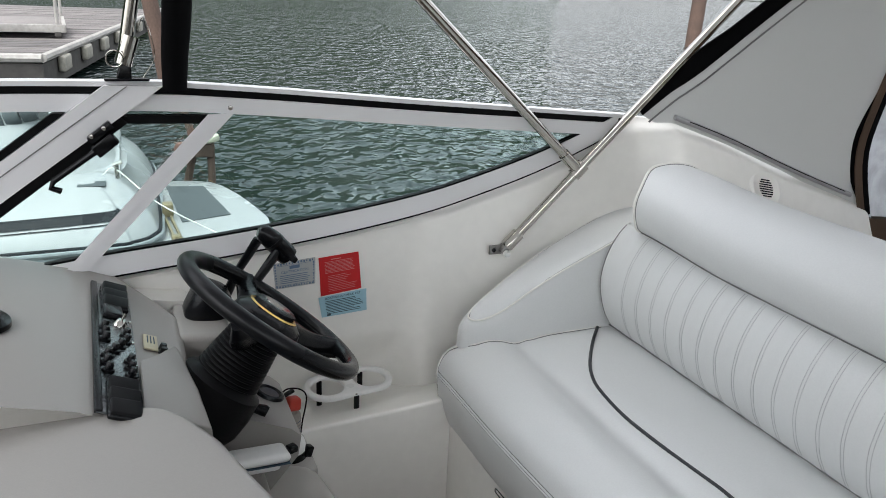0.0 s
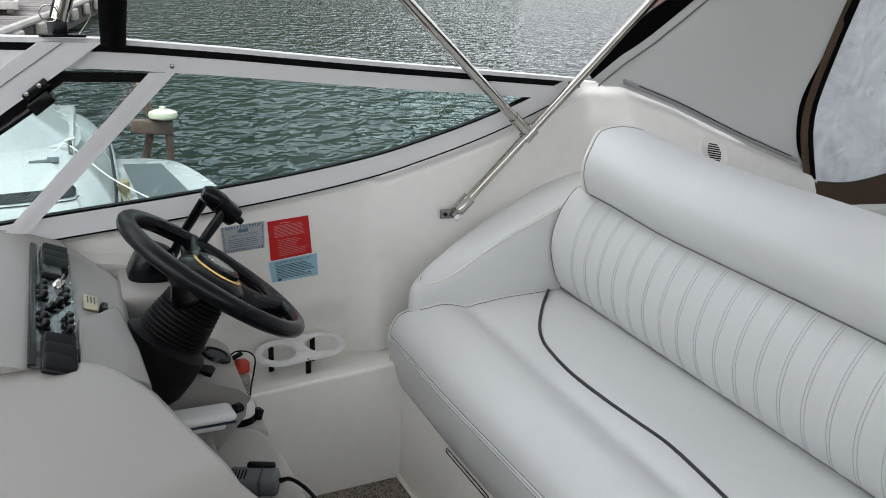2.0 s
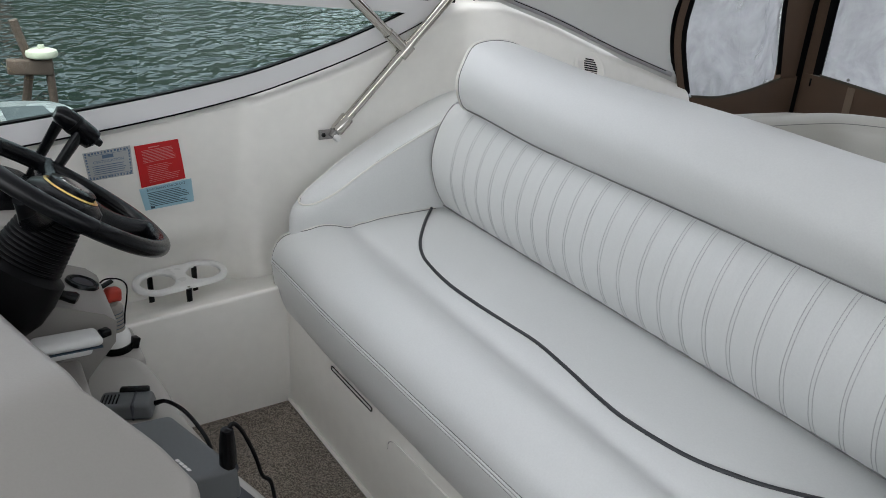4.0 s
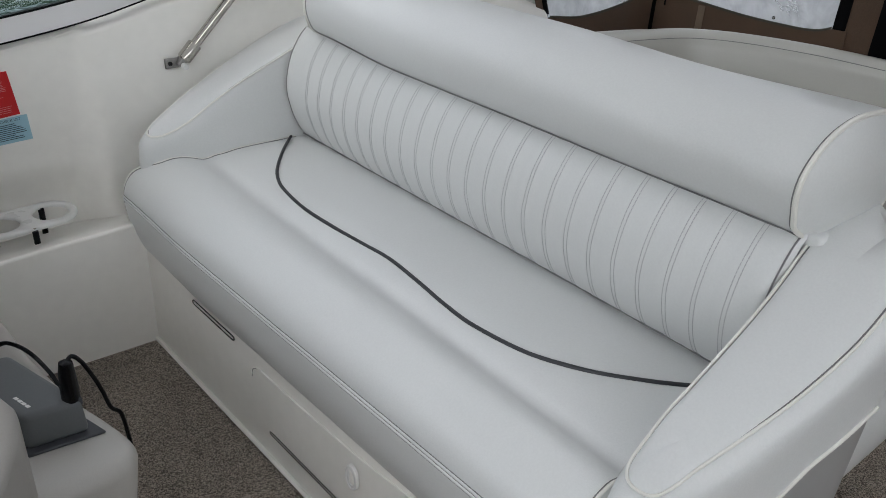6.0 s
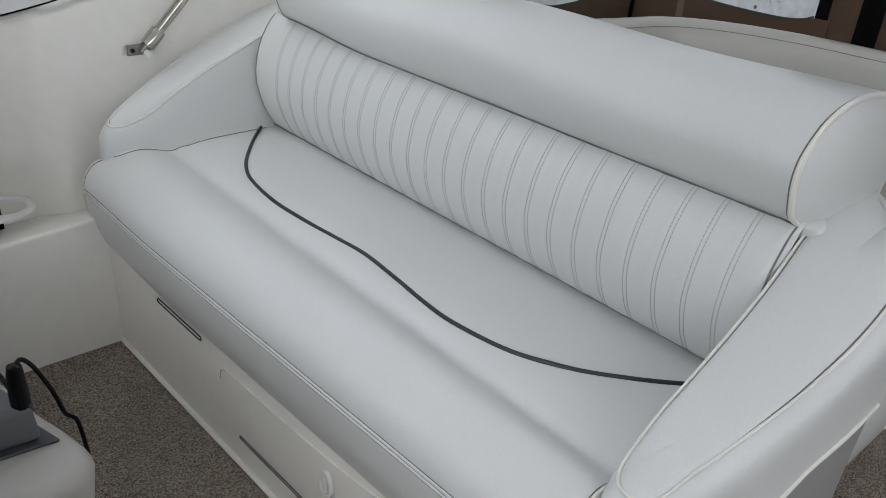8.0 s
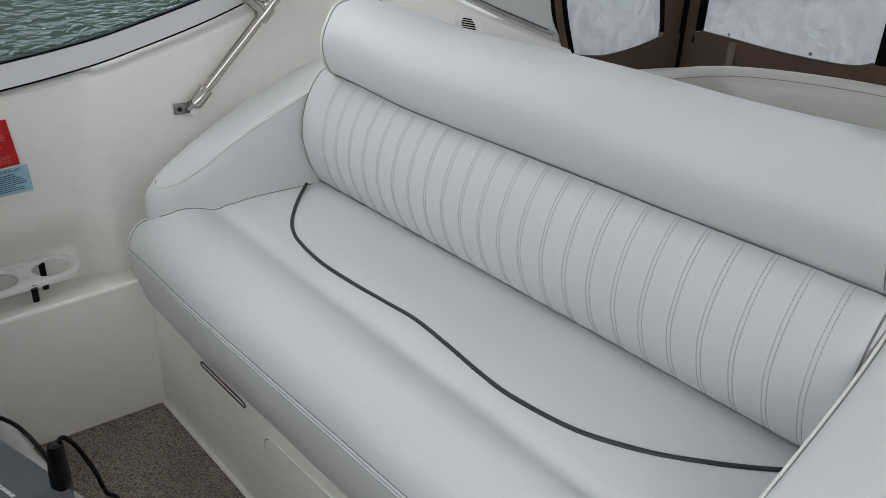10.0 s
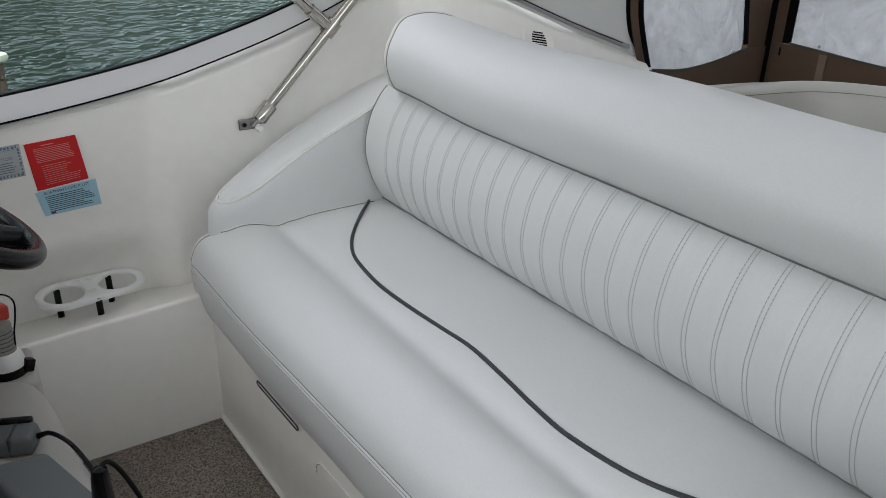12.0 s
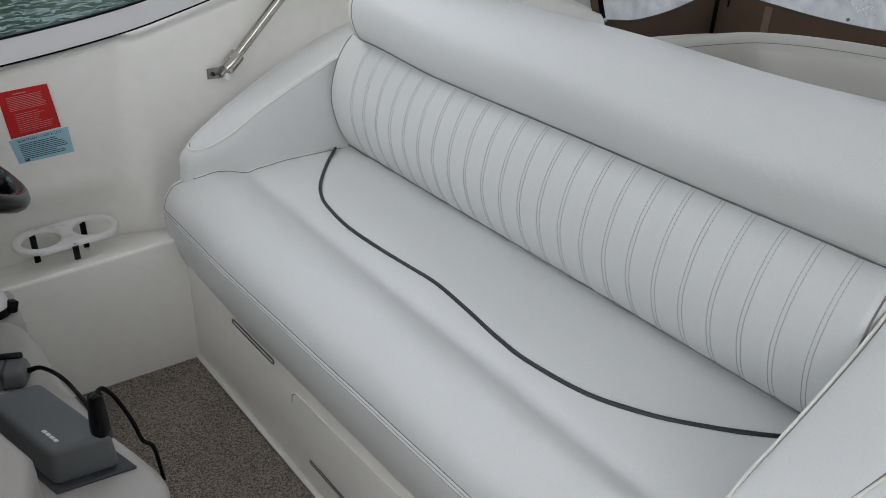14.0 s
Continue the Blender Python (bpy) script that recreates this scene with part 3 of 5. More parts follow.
part("pull_ring", tube(ring, 0.0013, 6, closed=True), STEEL, upright)
lan = spline([B0 + Vector((0.03, -0.014, 0.004)), B0 + Vector((0.055, -0.015, 0.05)), B0 + Vector((0.04, -0.012, 0.12)), B0 + Vector((0.025, -0.01, 0.09))], 6)
part("lanyard", tube(lan, 0.0009, 5), STEEL, upright)

flap = [(-0.632, 0.07, 1.150), (-0.628, 0.07, 1.22), (-0.618, 0.065, 1.324), (-0.60, 0.05, 1.6), (-0.58, 0.03, 1.9)]
tagged(finish("rolled_flap", tube(spline(flap, 5), [0.027 + 0.0006 * k for k in range(21)], 14, flat=0.8), BLACKCLOTH), "rolled black canvas flap hanging above the windshield", "canvas flap")


# ---- canvas side panel and curtains ----
def curve(pts):
    """A smooth line of (x, z) through the points."""
    return [(p.x, p.z) for p in spline([(x, 0, z) for x, z in pts], 6)]


def on_canvas(x, z, out=0.0):
    return Vector((x, interp(x, [(0.5, 0.13), (0.68, 0.085), (1.3, 0.03), (1.6, 0.02)]) - 0.10 * max(0, z - 1.0) * smooth((x - 0.6) / 0.5) - out, z))


side_canvas = thing("side_canvas", "light grey fabric side panel of the canopy with dark binding", "canvas panel")
DIAG = [(0.572, 1.068), (0.642, 1.132), (0.72, 1.186), (0.80, 1.253), (0.94, 1.376), (1.12, 1.53), (1.34, 1.72)]
BAND = [(0.556, 1.090), (0.622, 1.170), (0.703, 1.245), (0.787, 1.304), (0.868, 1.374), (1.05, 1.53), (1.27, 1.72)]
LOWER = [(0.61, 1.052), (0.66, 1.052), (0.844, 0.990), (1.083, 0.896), (1.32, 0.811), (1.375, 0.788)]
RIGHT = curve([(1.375, 0.788), (1.313, 0.873), (1.292, 1.012), (1.333, 1.16), (1.40, 1.42), (1.45, 1.72)])


def canvas_skin(u, v):
    # from the dark diagonal edge (v=1) to the lower track (v=0)
    xl = 0.61 + 0.765 * u
    low = interp(xl, LOWER) - 0.004
    xd = 0.572 + (1.34 - 0.572) * u
    top = interp(xd, DIAG)
    x = xl + (xd - xl) * v
    # pull the aft edge into its curve
    z = low + (top - low) * v
    k = smooth((u - 0.55) / 0.45)
    x += k * (interp(z, [(b, a2) for a2, b in RIGHT]) - (1.375 - 0.035 * v))
    return on_canvas(x, z) + Vector((0, 0.003 * math.sin(9 * u + 3 * v), 0))


thicken(part("panel", sheet(canvas_skin, 40, 24), CANVAS, side_canvas), 0.002)
thicken(part("binding", ribbon(DIAG, BAND, 30, 0.004, on_canvas), BLACKCLOTH, side_canvas, "black zip binding"), 0.006)
thicken(part("hem", ribbon([(x + 0.014, z - 0.016) for x, z in DIAG], [(x + 0.017, z - 0.019) for x, z in DIAG], 60, 0.009, on_canvas), SEAM, side_canvas), 0.002)
thicken(part("binding", ribbon([(x, z) for x, z in RIGHT], [(x + 0.022, z + 0.004) for x, z in RIGHT], 30, 0.006, on_canvas), BLACKCLOTH, side_canvas, "black zip binding"), 0.006)
track = [on_canvas(x, z + 0.012, 0.006) for x, z in LOWER[1:5]]
awning = thing("awning_track", "narrow flat steel track along the coaming edge", "track")
part("rail", tube(spline(track, 8), 0.0085, 10, flat=0.75), TRACK, awning)
part("slot", tube([p + Vector((0, -0.0066, 0.003)) for p in spline(track, 8)[2:-1]], 0.0013, 6), GASKET, awning, "dark slot along the track")

curtain = thing("side_curtain", "brown canvas curtain with a hazy clear vinyl window", "canvas curtain")


def on_side(x, z, out=0.0):
    return Vector((x, 0.02 + 0.03 * smooth((x - 1.7) / 0.3) - out - 0.08 * max(0, z - 1.0), z))


W1L = curve([(1.42, 0.755), (1.37, 0.88), (1.353, 0.98), (1.380, 1.18), (1.45, 1.5), (1.49, 1.75)])
W1R = curve([(1.885, 0.785), (1.84, 0.95), (1.78, 1.18), (1.72, 1.5), (1.68, 1.75)])


SILL = [(p.x, p.z) for p in spline([(1.33, 0, 0.747), (1.42, 0, 0.743), (1.54, 0, 0.731), (1.64, 0, 0.735), (1.76, 0, 0.750), (1.885, 0, 0.766), (2.02, 0, 0.772)], 6)]


def win1(u, v):
    z = 0.755 + 0.995 * v
    a, b = interp(z, [(q, p) for p, q in W1L]), interp(z, [(q, p) for p, q in W1R])
    x = a + (b - a) * u
    z = interp(x, SILL) + 0.002 + (1.75 - interp(x, SILL)) * v
    return on_side(x, z) + Vector((0, 0.004 * math.sin(14 * u + 5 * v) + 0.003 * math.sin(23 * v + 9 * u) + 0.006 * noise.noise(Vector((u * 5 + v * 4, v * 3 - u * 6, 1.0))) + 0.003 * noise.noise(Vector((u * 16 + v * 14, v * 9 - u * 12, 4.0))), 0))


w = thicken(part("window", sheet(win1, 70, 60), CLEARVINYL, curtain, "hazy crinkled clear vinyl"), 0.001)
w.visible_shadow = False
thicken(part("zipper", ribbon(W1L, [(x - 0.022, z) for x, z in W1L], 24, 0.004, on_side), BLACKCLOTH, curtain), 0.004)
thicken(part("canvas_strip", ribbon([(x - 0.022, z) for x, z in W1L], [(x - 0.052, z) for x, z in W1L], 24, 0.003, on_side), BROWN, curtain), 0.003)
thicken(part("zipper", ribbon(W1R, [(x + 0.028, z) for x, z in W1R], 24, 0.004, on_side), BLACKCLOTH, curtain), 0.004)
thicken(part("canvas_strip", ribbon([(W1R[0][0] + 0.028, 0.70)] + [(x + 0.028, z) for x, z in W1R], [(2.02, 0.70)] + [(2.02, z) for x, z in W1R], 24, 0.003, on_side), BROWN, curtain), 0.003)
thicken(part("hem", ribbon([(x, 0.53) for x, z in SILL], SILL, 48, 0.010, on_side), BROWN, curtain), 0.003)
thicken(part("hem_binding", ribbon(SILL[6:-5], [(x, z + 0.008) for x, z in SILL[6:-5]], 48, 0.012, on_side), OLIVE, curtain, "olive binding tape"), 0.003)

aft_curtain = thing("aft_curtain", "brown canvas aft curtain with a hazy clear vinyl window", "canvas curtain")


def on_aft(y, z, out=0.0):
    return Vector((2.02 - out - 0.02 * max(0, z - 1.0), y, z))


AFTSILL = spline([(0, 0, 0.789), (0.2, 0, 0.781), (0.5, 0, 0.768), (0.8, 0, 0.765), (0.93, 0, 0.772), (1, 0, 0.788)], 6)


def win2(u, v):
    y = -0.05 - 0.61 * u
    low = interp(u, [(p.x, p.z) for p in AFTSILL]) + 0.002
    return on_aft(y, low + (1.75 - low) * v) + Vector((0.004 * math.sin(17 * u + 4 * v) + 0.003 * math.sin(21 * v) + 0.006 * noise.noise(Vector((u * 5 - v * 4, v * 3 + u * 6, 8.0))) + 0.003 * noise.noise(Vector((u * 18, v * 20 + u * 9, 3.0))), 0, 0))


w = thicken(part("window", sheet(win2, 70, 60), CLEARVINYL, aft_curtain, "hazy crinkled clear vinyl"), 0.001, (1, 0, 0))
w.visible_shadow = False
thicken(part("zipper", ribbon([(-0.05, 0.79), (-0.05, 1.75)], [(-0.018, 0.79), (-0.018, 1.75)], 8, 0.004, on_aft), BLACKCLOTH, aft_curtain), 0.004, (1, 0, 0))
thicken(part("zipper", ribbon([(0.025, 0.50), (0.025, 1.75)], [(0.065, 0.50), (0.065, 1.75)], 8, 0.006, on_aft), BLACKCLOTH, aft_curtain), 0.004, (1, 0, 0))
thicken(part("canvas_strip", ribbon([(-0.02, 0.50), (-0.02, 1.75)], [(0.14, 0.50), (0.14, 1.75)], 8, 0.001, on_aft), BROWN, aft_curtain), 0.003, (1, 0, 0))
thicken(part("zipper", ribbon([(-0.66, 0.785), (-0.66, 1.75)], [(-0.70, 0.785), (-0.70, 1.75)], 8, 0.004, on_aft), BLACKCLOTH, aft_curtain), 0.004, (1, 0, 0))
thicken(part("canvas_strip", ribbon([(-0.70, 0.50), (-0.70, 1.75)], [(-0.79, 0.50), (-0.79, 1.75)], 8, 0.001, on_aft), BROWN, aft_curtain), 0.003, (1, 0, 0))
thicken(part("zipper", ribbon([(-0.79, 0.50), (-0.79, 1.75)], [(-0.86, 0.50), (-0.86, 1.75)], 8, 0.004, on_aft), BLACKCLOTH, aft_curtain), 0.004, (1, 0, 0))
thicken(part("canvas_strip", ribbon([(-0.86, 0.50), (-0.86, 1.75)], [(-3.2, 0.50), (-3.2, 1.75)], 8, 0.001, on_aft), BROWN, aft_curtain), 0.003, (1, 0, 0))
hem2 = [(0.01, 0.790)] + [(-0.05 - 0.61 * p.x, p.z) for p in AFTSILL] + [(-0.71, 0.789)]
thicken(part("hem", ribbon([(y, 0.45) for y, z in hem2], hem2, 60, 0.010, on_aft), BROWN, aft_curtain), 0.003, (1, 0, 0))
thicken(part("hem_binding", ribbon(hem2[1:-1], [(y, z + 0.008) for y, z in hem2[1:-1]], 60, 0.012, on_aft), OLIVE, aft_curtain, "olive binding tape"), 0.003, (1, 0, 0))
thicken(part("faded_tab", ribbon([(-0.168, 0.66), (-0.168, 0.776)], [(-0.196, 0.66), (-0.196, 0.776)], 8, 0.0145, on_aft), TAN, aft_curtain, "faded tan fabric tab"), 0.001, (1, 0, 0))
for y, z in ((-0.16, 0.789), (-0.46, 0.776)):
    part("grommet", lathe([(0, 0.004), (0.004, 0.003), (0.006, 0)], 14, Matrix.Translation(on_aft(y, z + 0.010, 0.012)) @ pose(0, 0, 0, 0, -90)), DARKSTEEL, aft_curtain)
part("zip_pull", rbox((0.004, 0.006, 0.028), on_aft(-0.02, 0.762, 0.01), bevel=0.001), BLACK, aft_curtain)


# ---- helm bench ----
bench = thing("helm_bench", "white vinyl double helm bench with pleated back and dark grey piping", "boat seat")
Y0, Y1 = -0.014, -1.397


def skew(x, y):
    return x - 0.054 * y * (1 - smooth((x + 0.02) / 0.22))


CUSHION = [(0.08, 0.235), (0.045, 0.237), (0.014, 0.248), (-0.010, 0.274), (-0.030, 0.325), (-0.039, 0.378), (-0.040, 0.43), (-0.02, 0.472), (0.025, 0.502), (0.075, 0.513), (0.125, 0.508),
           (0.170, 0.496), (0.205, 0.507), (0.26, 0.516), (0.36, 0.518), (0.47, 0.517), (0.53, 0.50), (0.53, 0.30)]
cush = [(p.x, p.z) for p in spline([(x, 0, z) for x, z in CUSHION], 5)]


def cushion_point(u, v):
    y = 0.05 - 1.415 * u
    i = v * (len(cush) - 1)
    k = min(int(i), len(cush) - 2)
    f = i - k
    x, z = cush[k][0] + (cush[k + 1][0] - cush[k][0]) * f, cush[k][1] + (cush[k + 1][1] - cush[k][1]) * f
    e = min(u, 1 - u) * 1.415
    r = 0.030
    s = math.sqrt(max(0.0, 1 - (1 - min(1, e / r)) ** 2))
    s = 0.82 + 0.18 * s
    front = 1 - smooth((x - 0.06) / 0.12)
    s = 1 - (1 - s) * front
    x, z = 0.09 + (x - 0.09) * s, 0.40 + (z - 0.40) * (1 - (1 - s) * 0.6)
    wob = 0.0016 * noise.noise(Vector((x * 6, y * 5, 3)))
    y -= 0.034 * u
    far = math.exp(-((y - 0.02) / 0.10) ** 2)
    x += 0.010 * smooth((y + 0.35) / 0.35) * (1 - smooth((x - 0.05) / 0.10))
    return (skew(x, y), y, z + wob - 0.010 * far * smooth((x - 0.17) / 0.06) * smooth((z - 0.45) / 0.04))


part("seat_cushion", sheet(cushion_point, 110, 75, caps=True), VINYL, bench, "white vinyl cushion with a rolled front")


def on_cushion(d, y):
    """A point on the cushion's skin by position along the profile."""
    u = (0.05 - y) / 1.449
    return Vector(cushion_point(u, d))


for name, offs, r, mat in (("front_seam", (-0.0084, 0.0, 0.0084), 0.0012, SEAM), ("front_welt", (-0.0042, 0.0042), 0.0030, VINYL)):
    for off in offs:
        part(name, tube([on_cushion(0.342 + off, 0.040 - 1.428 * i / 90) + Vector((0.0005, 0, 0)) for i in range(91)], r, 6), mat, bench)
for y, back, s in ((0.036, -0.011, 1), (-1.384, -1.388, -1)):
    edge = []
    for i in range(71):
        d = 0.14 + 0.72 * i / 70
        p = on_cushion(d, y)
        edge.append(on_cushion(d, y + (back - y) * smooth((p.x + 0.01) / 0.07)) + Vector((0, s * 0.001, 0.001)))
    part("end_piping", tube(edge, 0.0028, 8), PIPING, bench)
    part("end_seam", tube([p + Vector((0, -s * 0.0040, -0.0003)) for p in edge], 0.0012, 6), SEAM, bench)
WAVE = [(0.410, -0.026), (0.340, -0.110), (0.272, -0.205), (0.240, -0.270), (0.226, -0.330), (0.217, -0.430), (0.221, -0.542), (0.229, -0.640), (0.236, -0.727), (0.230, -0.828), (0.222, -0.920),
        (0.221, -1.000), (0.239, -1.116), (0.277, -1.203), (0.331, -1.274), (0.381, -1.326), (0.44, -1.375)]


def seat_z(x):
    return interp(x, [(a, b) for a, b in CUSHION[11:17]])


part("piping_inlay", tube([(p.x, p.y, seat_z(p.x) + 0.0012) for p in spline([(x, y, 0) for x, y in WAVE], 8)], 0.0042, 8), GREYPIPE, bench, "dark grey piping in a wavy line")

# pleated bolster
BOLSTER = [(0.475, 0.505), (0.452, 0.522), (0.423, 0.570), (0.405, 0.63), (0.405, 0.68), (0.419, 0.735), (0.445, 0.782), (0.468, 0.806)]
bol = [(p.x, p.z) for p in spline([(x, 0, z) for x, z in BOLSTER], 6)]
PLEATS = 24
PLEAT_Y = [-1.394 + 0.0522 * k + 0.00013 * k * k for k in range(PLEATS)]


def along(line, v):
    i = v * (len(line) - 1)
    k = min(int(i), len(line) - 2)
    f = i - k
    return line[k][0] + (line[k + 1][0] - line[k][0]) * f, line[k][1] + (line[k + 1][1] - line[k][1]) * f


def bolster_point(u, v):
    y = Y0 + (Y1 - Y0) * u
    x, z = along(bol, v)
    near = min(abs(y - q) for q in PLEAT_Y[1:])
    dip = 0.0009 * math.exp(-(near / 0.005) ** 2)
    wide = math.sin(math.pi * min(1, max(0, v)))
    e = min(Y0 - y, y - Y1)
    back = 0.018 * (1 - math.sqrt(max(0.0, 1 - (1 - min(1, e / 0.018)) ** 2)))
    z += 0.014 * u * (1 - v) - 0.016 * smooth(u / 0.25) * v
    wrinkle = 0.0014 * noise.noise(Vector((y * 34, z * 11, 2.0))) + 0.0007 * noise.noise(Vector((y * 90, z * 30, 5.0)))
    pucker = 0.0016 * math.sin(y * 118) * max(0, 1 - v * 8)
    return (x + dip * (0.3 + 0.7 * wide) + back + pucker + wrinkle, y, z)


part("back_bolster", sheet(bolster_point, 420, 30), VINYL, bench, "white vinyl pleated lower back bolster")


for u in (0.004, 0.996):
    part("bolster_edge", tube([Vector(bolster_point(u, 0.04 + 0.94 * i / 30)) + Vector((-0.0012, 0, 0)) for i in range(31)], 0.0015, 6), SEAM, bench, "dark seam at the bolster's end")


def pleat_stitch(k):
    bm = bmesh.new()
    for s in (-1, 1):
        n = 46
        for j in range(n):
            a, b = 0.12 + 0.86 * j / n, 0.12 + 0.86 * (j + 0.75) / n
            u = (Y0 - PLEAT_Y[k] - s * 0.0036) / (Y0 - Y1)
            pa, pb = Vector(bolster_point(u, a)), Vector(bolster_point(u, b))
            tube([pa + Vector((-0.0004, 0, 0)), pb + Vector((-0.0004, 0, 0))], 0.00062, 4, bm)
    return part("stitching", bm, THREAD, bench)


for k in range(1, PLEATS):
    pleat_stitch(k)

# head roll
ROLL = [(0.466, 0.804), (0.428, 0.828), (0.408, 0.872), (0.415, 0.920), (0.452, 0.958), (0.512, 0.977), (0.575, 0.977), (0.632, 0.960), (0.672, 0.920), (0.685, 0.86), (0.672, 0.81), (0.63, 0.785), (0.56, 0.775), (0.50, 0.783), (0.466, 0.804)]
rol = [(p.x, p.z) for p in spline([(x, 0, z) for x, z in ROLL], 6)]
RC = (0.555, 0.875)


def roll_point(u, v):
    x, z = along(rol, v)
    b = smooth((0.50 - x) / 0.10)
    near = smooth((u - 0.72) / 0.28)
    ya, yb = -0.068 - 0.055 * b, -1.390
    z -= 0.022 * near * smooth((0.85 - z) / 0.06) * smooth((x - 0.52) / 0.08)
    x += near * (0.011 * smooth((z - 0.80) / 0.05) + 0.065 * smooth((x - 0.55) / 0.12))
    y = ya + (yb - ya) * u
    return (x, y, z - 0.016 * smooth(u / 0.25) - (0.005 + 0.009 * smooth((u - 0.55) / 0.35)) * smooth((z - 0.86) / 0.09) + 0.0015 * noise.noise(Vector((x * 5, y * 3.1, z * 4))))


part("head_roll", sheet(roll_point, 60, 84), VINYL, bench, "smooth white vinyl head roll")


def roll_cap(u, s):
    """The padded end of the head roll, domed towards its middle."""
    def fn(a, b):
        p = Vector(roll_point(u, a))
        c = Vector((RC[0], -0.088 if u < 0.5 else -1.387, RC[1] - 0.016 * smooth(u / 0.25)))
        q = p.lerp(c, b)
        return q + Vector((0, s * 0.034 * (1 - (1 - b) ** 2.6), 0))
    return sheet(fn, 84, 14)


for u, s in ((0.0, 1), (1.0, -1)):
    part("roll_end", roll_cap(u, s), VINYL, bench)
    line = [Vector(roll_point(u, i / 110)) for i in range(110)]
    part("roll_piping", tube(line, 0.0042, 8, closed=True), PIPING, bench)
    part("roll_end_seam", tube([p + Vector((0, -s * 0.0052, 0)) for p in line], 0.0013, 6, closed=True), SEAM, bench)
part("roll_seam", tube([Vector(roll_point(i / 60, 0)) + Vector((-0.0015, 0, -0.001)) for i in range(61)], 0.0016, 6), SEAM, bench)
part("back_filler", rbox((0.19, 1.41, 0.32), (0.57, -0.715, 0.63), bevel=0.01), VINYL, bench)
part("corner_filler", rbox((0.16, 0.10, 0.30), (0.57, -1.425, 0.610), bevel=0.02), VINYL, bench)
part("seat_gap", tube([(0.452 + 0.001 * math.sin(i * 1.3), -0.02 - 1.36 * i / 60, 0.5185 + 0.013 * i / 60) for i in range(61)], 0.002, 6), SEAM, bench)

# arms: a piped pad on a padded body
PAD_RINGS = (0.0, 0.2, 0.4, 0.6, 0.78, 0.9, 0.965, 1.0)
BODY_RINGS = (0.03, 0.07, 0.13, 0.22, 0.34, 0.48, 0.62, 0.75, 0.88, 1.0)


def arm(inner, tip, outer, aft, s, low, nose):
    """inner, tip, outer, aft: points of the pad's edge; s: which side faces out; low(x): lower edge."""
    line = spline(inner + tip + outer + aft, 6)
    n = len(line)
    inner_y = inner[0][1]

    def normal(i):
        d = line[min(i + 2, n - 1)] - line[max(i - 2, 0)]
        v = Vector((d.y, -d.x, 0)) * -s
        return v.normalized()

    def mid(p):
        x = min(max(p.x, tip[0][0] + 0.045), 0.60)
        yo = interp(x, [(q[0], q[1]) for q in outer])
        zo = interp(x, [(q[0], q[2]) for q in outer])
        zi = interp(x, sorted((q[0], q[2]) for q in inner))
        return Vector((x, 0.5 * (inner_y + yo), 0.5 * (zi + zo)))

    def fn(u, v):
        i = int(round(u * (n - 1)))
        k = int(round(v * (len(PAD_RINGS) + len(BODY_RINGS) - 1)))
        p = line[i]
        if k < len(PAD_RINGS):
            r = PAD_RINGS[k]
            q = mid(p).lerp(p, r)
            return q + Vector((0, 0, 0.009 * (1 - r ** 4) - 0.003 * smooth((r - 0.9) / 0.1)))
        f = BODY_RINGS[k - len(PAD_RINGS)]
        nv = normal(i)
        facing = smooth(nv.y * s * 0.5 + 0.72)
        bulge = (0.006 + 0.016 * facing) * math.sin(min(1.0, f * 4.5) * math.pi / 2)
        bulge += nose * f * max(0.0, -nv.x) ** 1.5
        zl = low(p.x) * facing + 0.43 * (1 - facing)
        return p + nv * bulge + Vector((0, 0, (zl - p.z) * f))
    a = part("armrest", sheet(fn, n - 1, len(PAD_RINGS) + len(BODY_RINGS) - 1), VINYL, bench, "white vinyl armrest with a piped top pad")
    part("arm_piping", tube([p + normal(i) * 0.0005 + Vector((0, 0, -0.0005)) for i, p in enumerate(line[:-13])], 0.0024, 8), PIPING, a)
    part("arm_seam", tube([p - normal(i) * 0.0034 + Vector((0, 0, -0.0003)) for i, p in enumerate(line[:-13])], 0.0013, 6), SEAM, a)
    edge = [Vector(fn(i / (n - 1), 1.0)) for i in range(n)]
    return a, edge


FAR_IN = [(x, -0.002, z) for x, z in ((0.66, 0.80), (0.56, 0.80), (0.507, 0.782), (0.441, 0.750), (0.361, 0.714), (0.282, 0.678), (0.205, 0.637), (0.140, 0.598), (0.085, 0.577))]
FAR_TIP = [(0.052, 0.003, 0.573), (0.041, 0.015, 0.578), (0.050, 0.026, 0.588)]
FAR_OUT = [(0.075, 0.038, 0.602), (0.125, 0.058, 0.625), (0.19, 0.080, 0.655), (0.30, 0.113, 0.700), (0.40, 0.130, 0.742), (0.49, 0.136, 0.778), (0.56, 0.136, 0.800)]
FAR_AFT = [(0.63, 0.12, 0.81), (0.68, 0.06, 0.81), (0.68, 0.01, 0.80)]
arm(FAR_IN, FAR_TIP, FAR_OUT, FAR_AFT, 1, lambda x: 0.42, 0.012)
NEAR_IN = [(x, -1.400, z) for x, z in ((0.66, 0.80), (0.56, 0.80), (0.50, 0.785), (0.465, 0.765), (0.426, 0.730), (0.37, 0.691), (0.30, 0.652), (0.245, 0.624), (0.20, 0.602), (0.160, 0.572))]
NEAR_TIP = [(0.134, -1.402, 0.552), (0.116, -1.416, 0.545), (0.113, -1.438, 0.544)]
NEAR_OUT = [(0.122, -1.455, 0.547), (0.145, -1.466, 0.560), (0.171, -1.475, 0.580), (0.238, -1.499, 0.623), (0.315, -1.517, 0.662), (0.40, -1.531, 0.712), (0.47, -1.536, 0.768)]
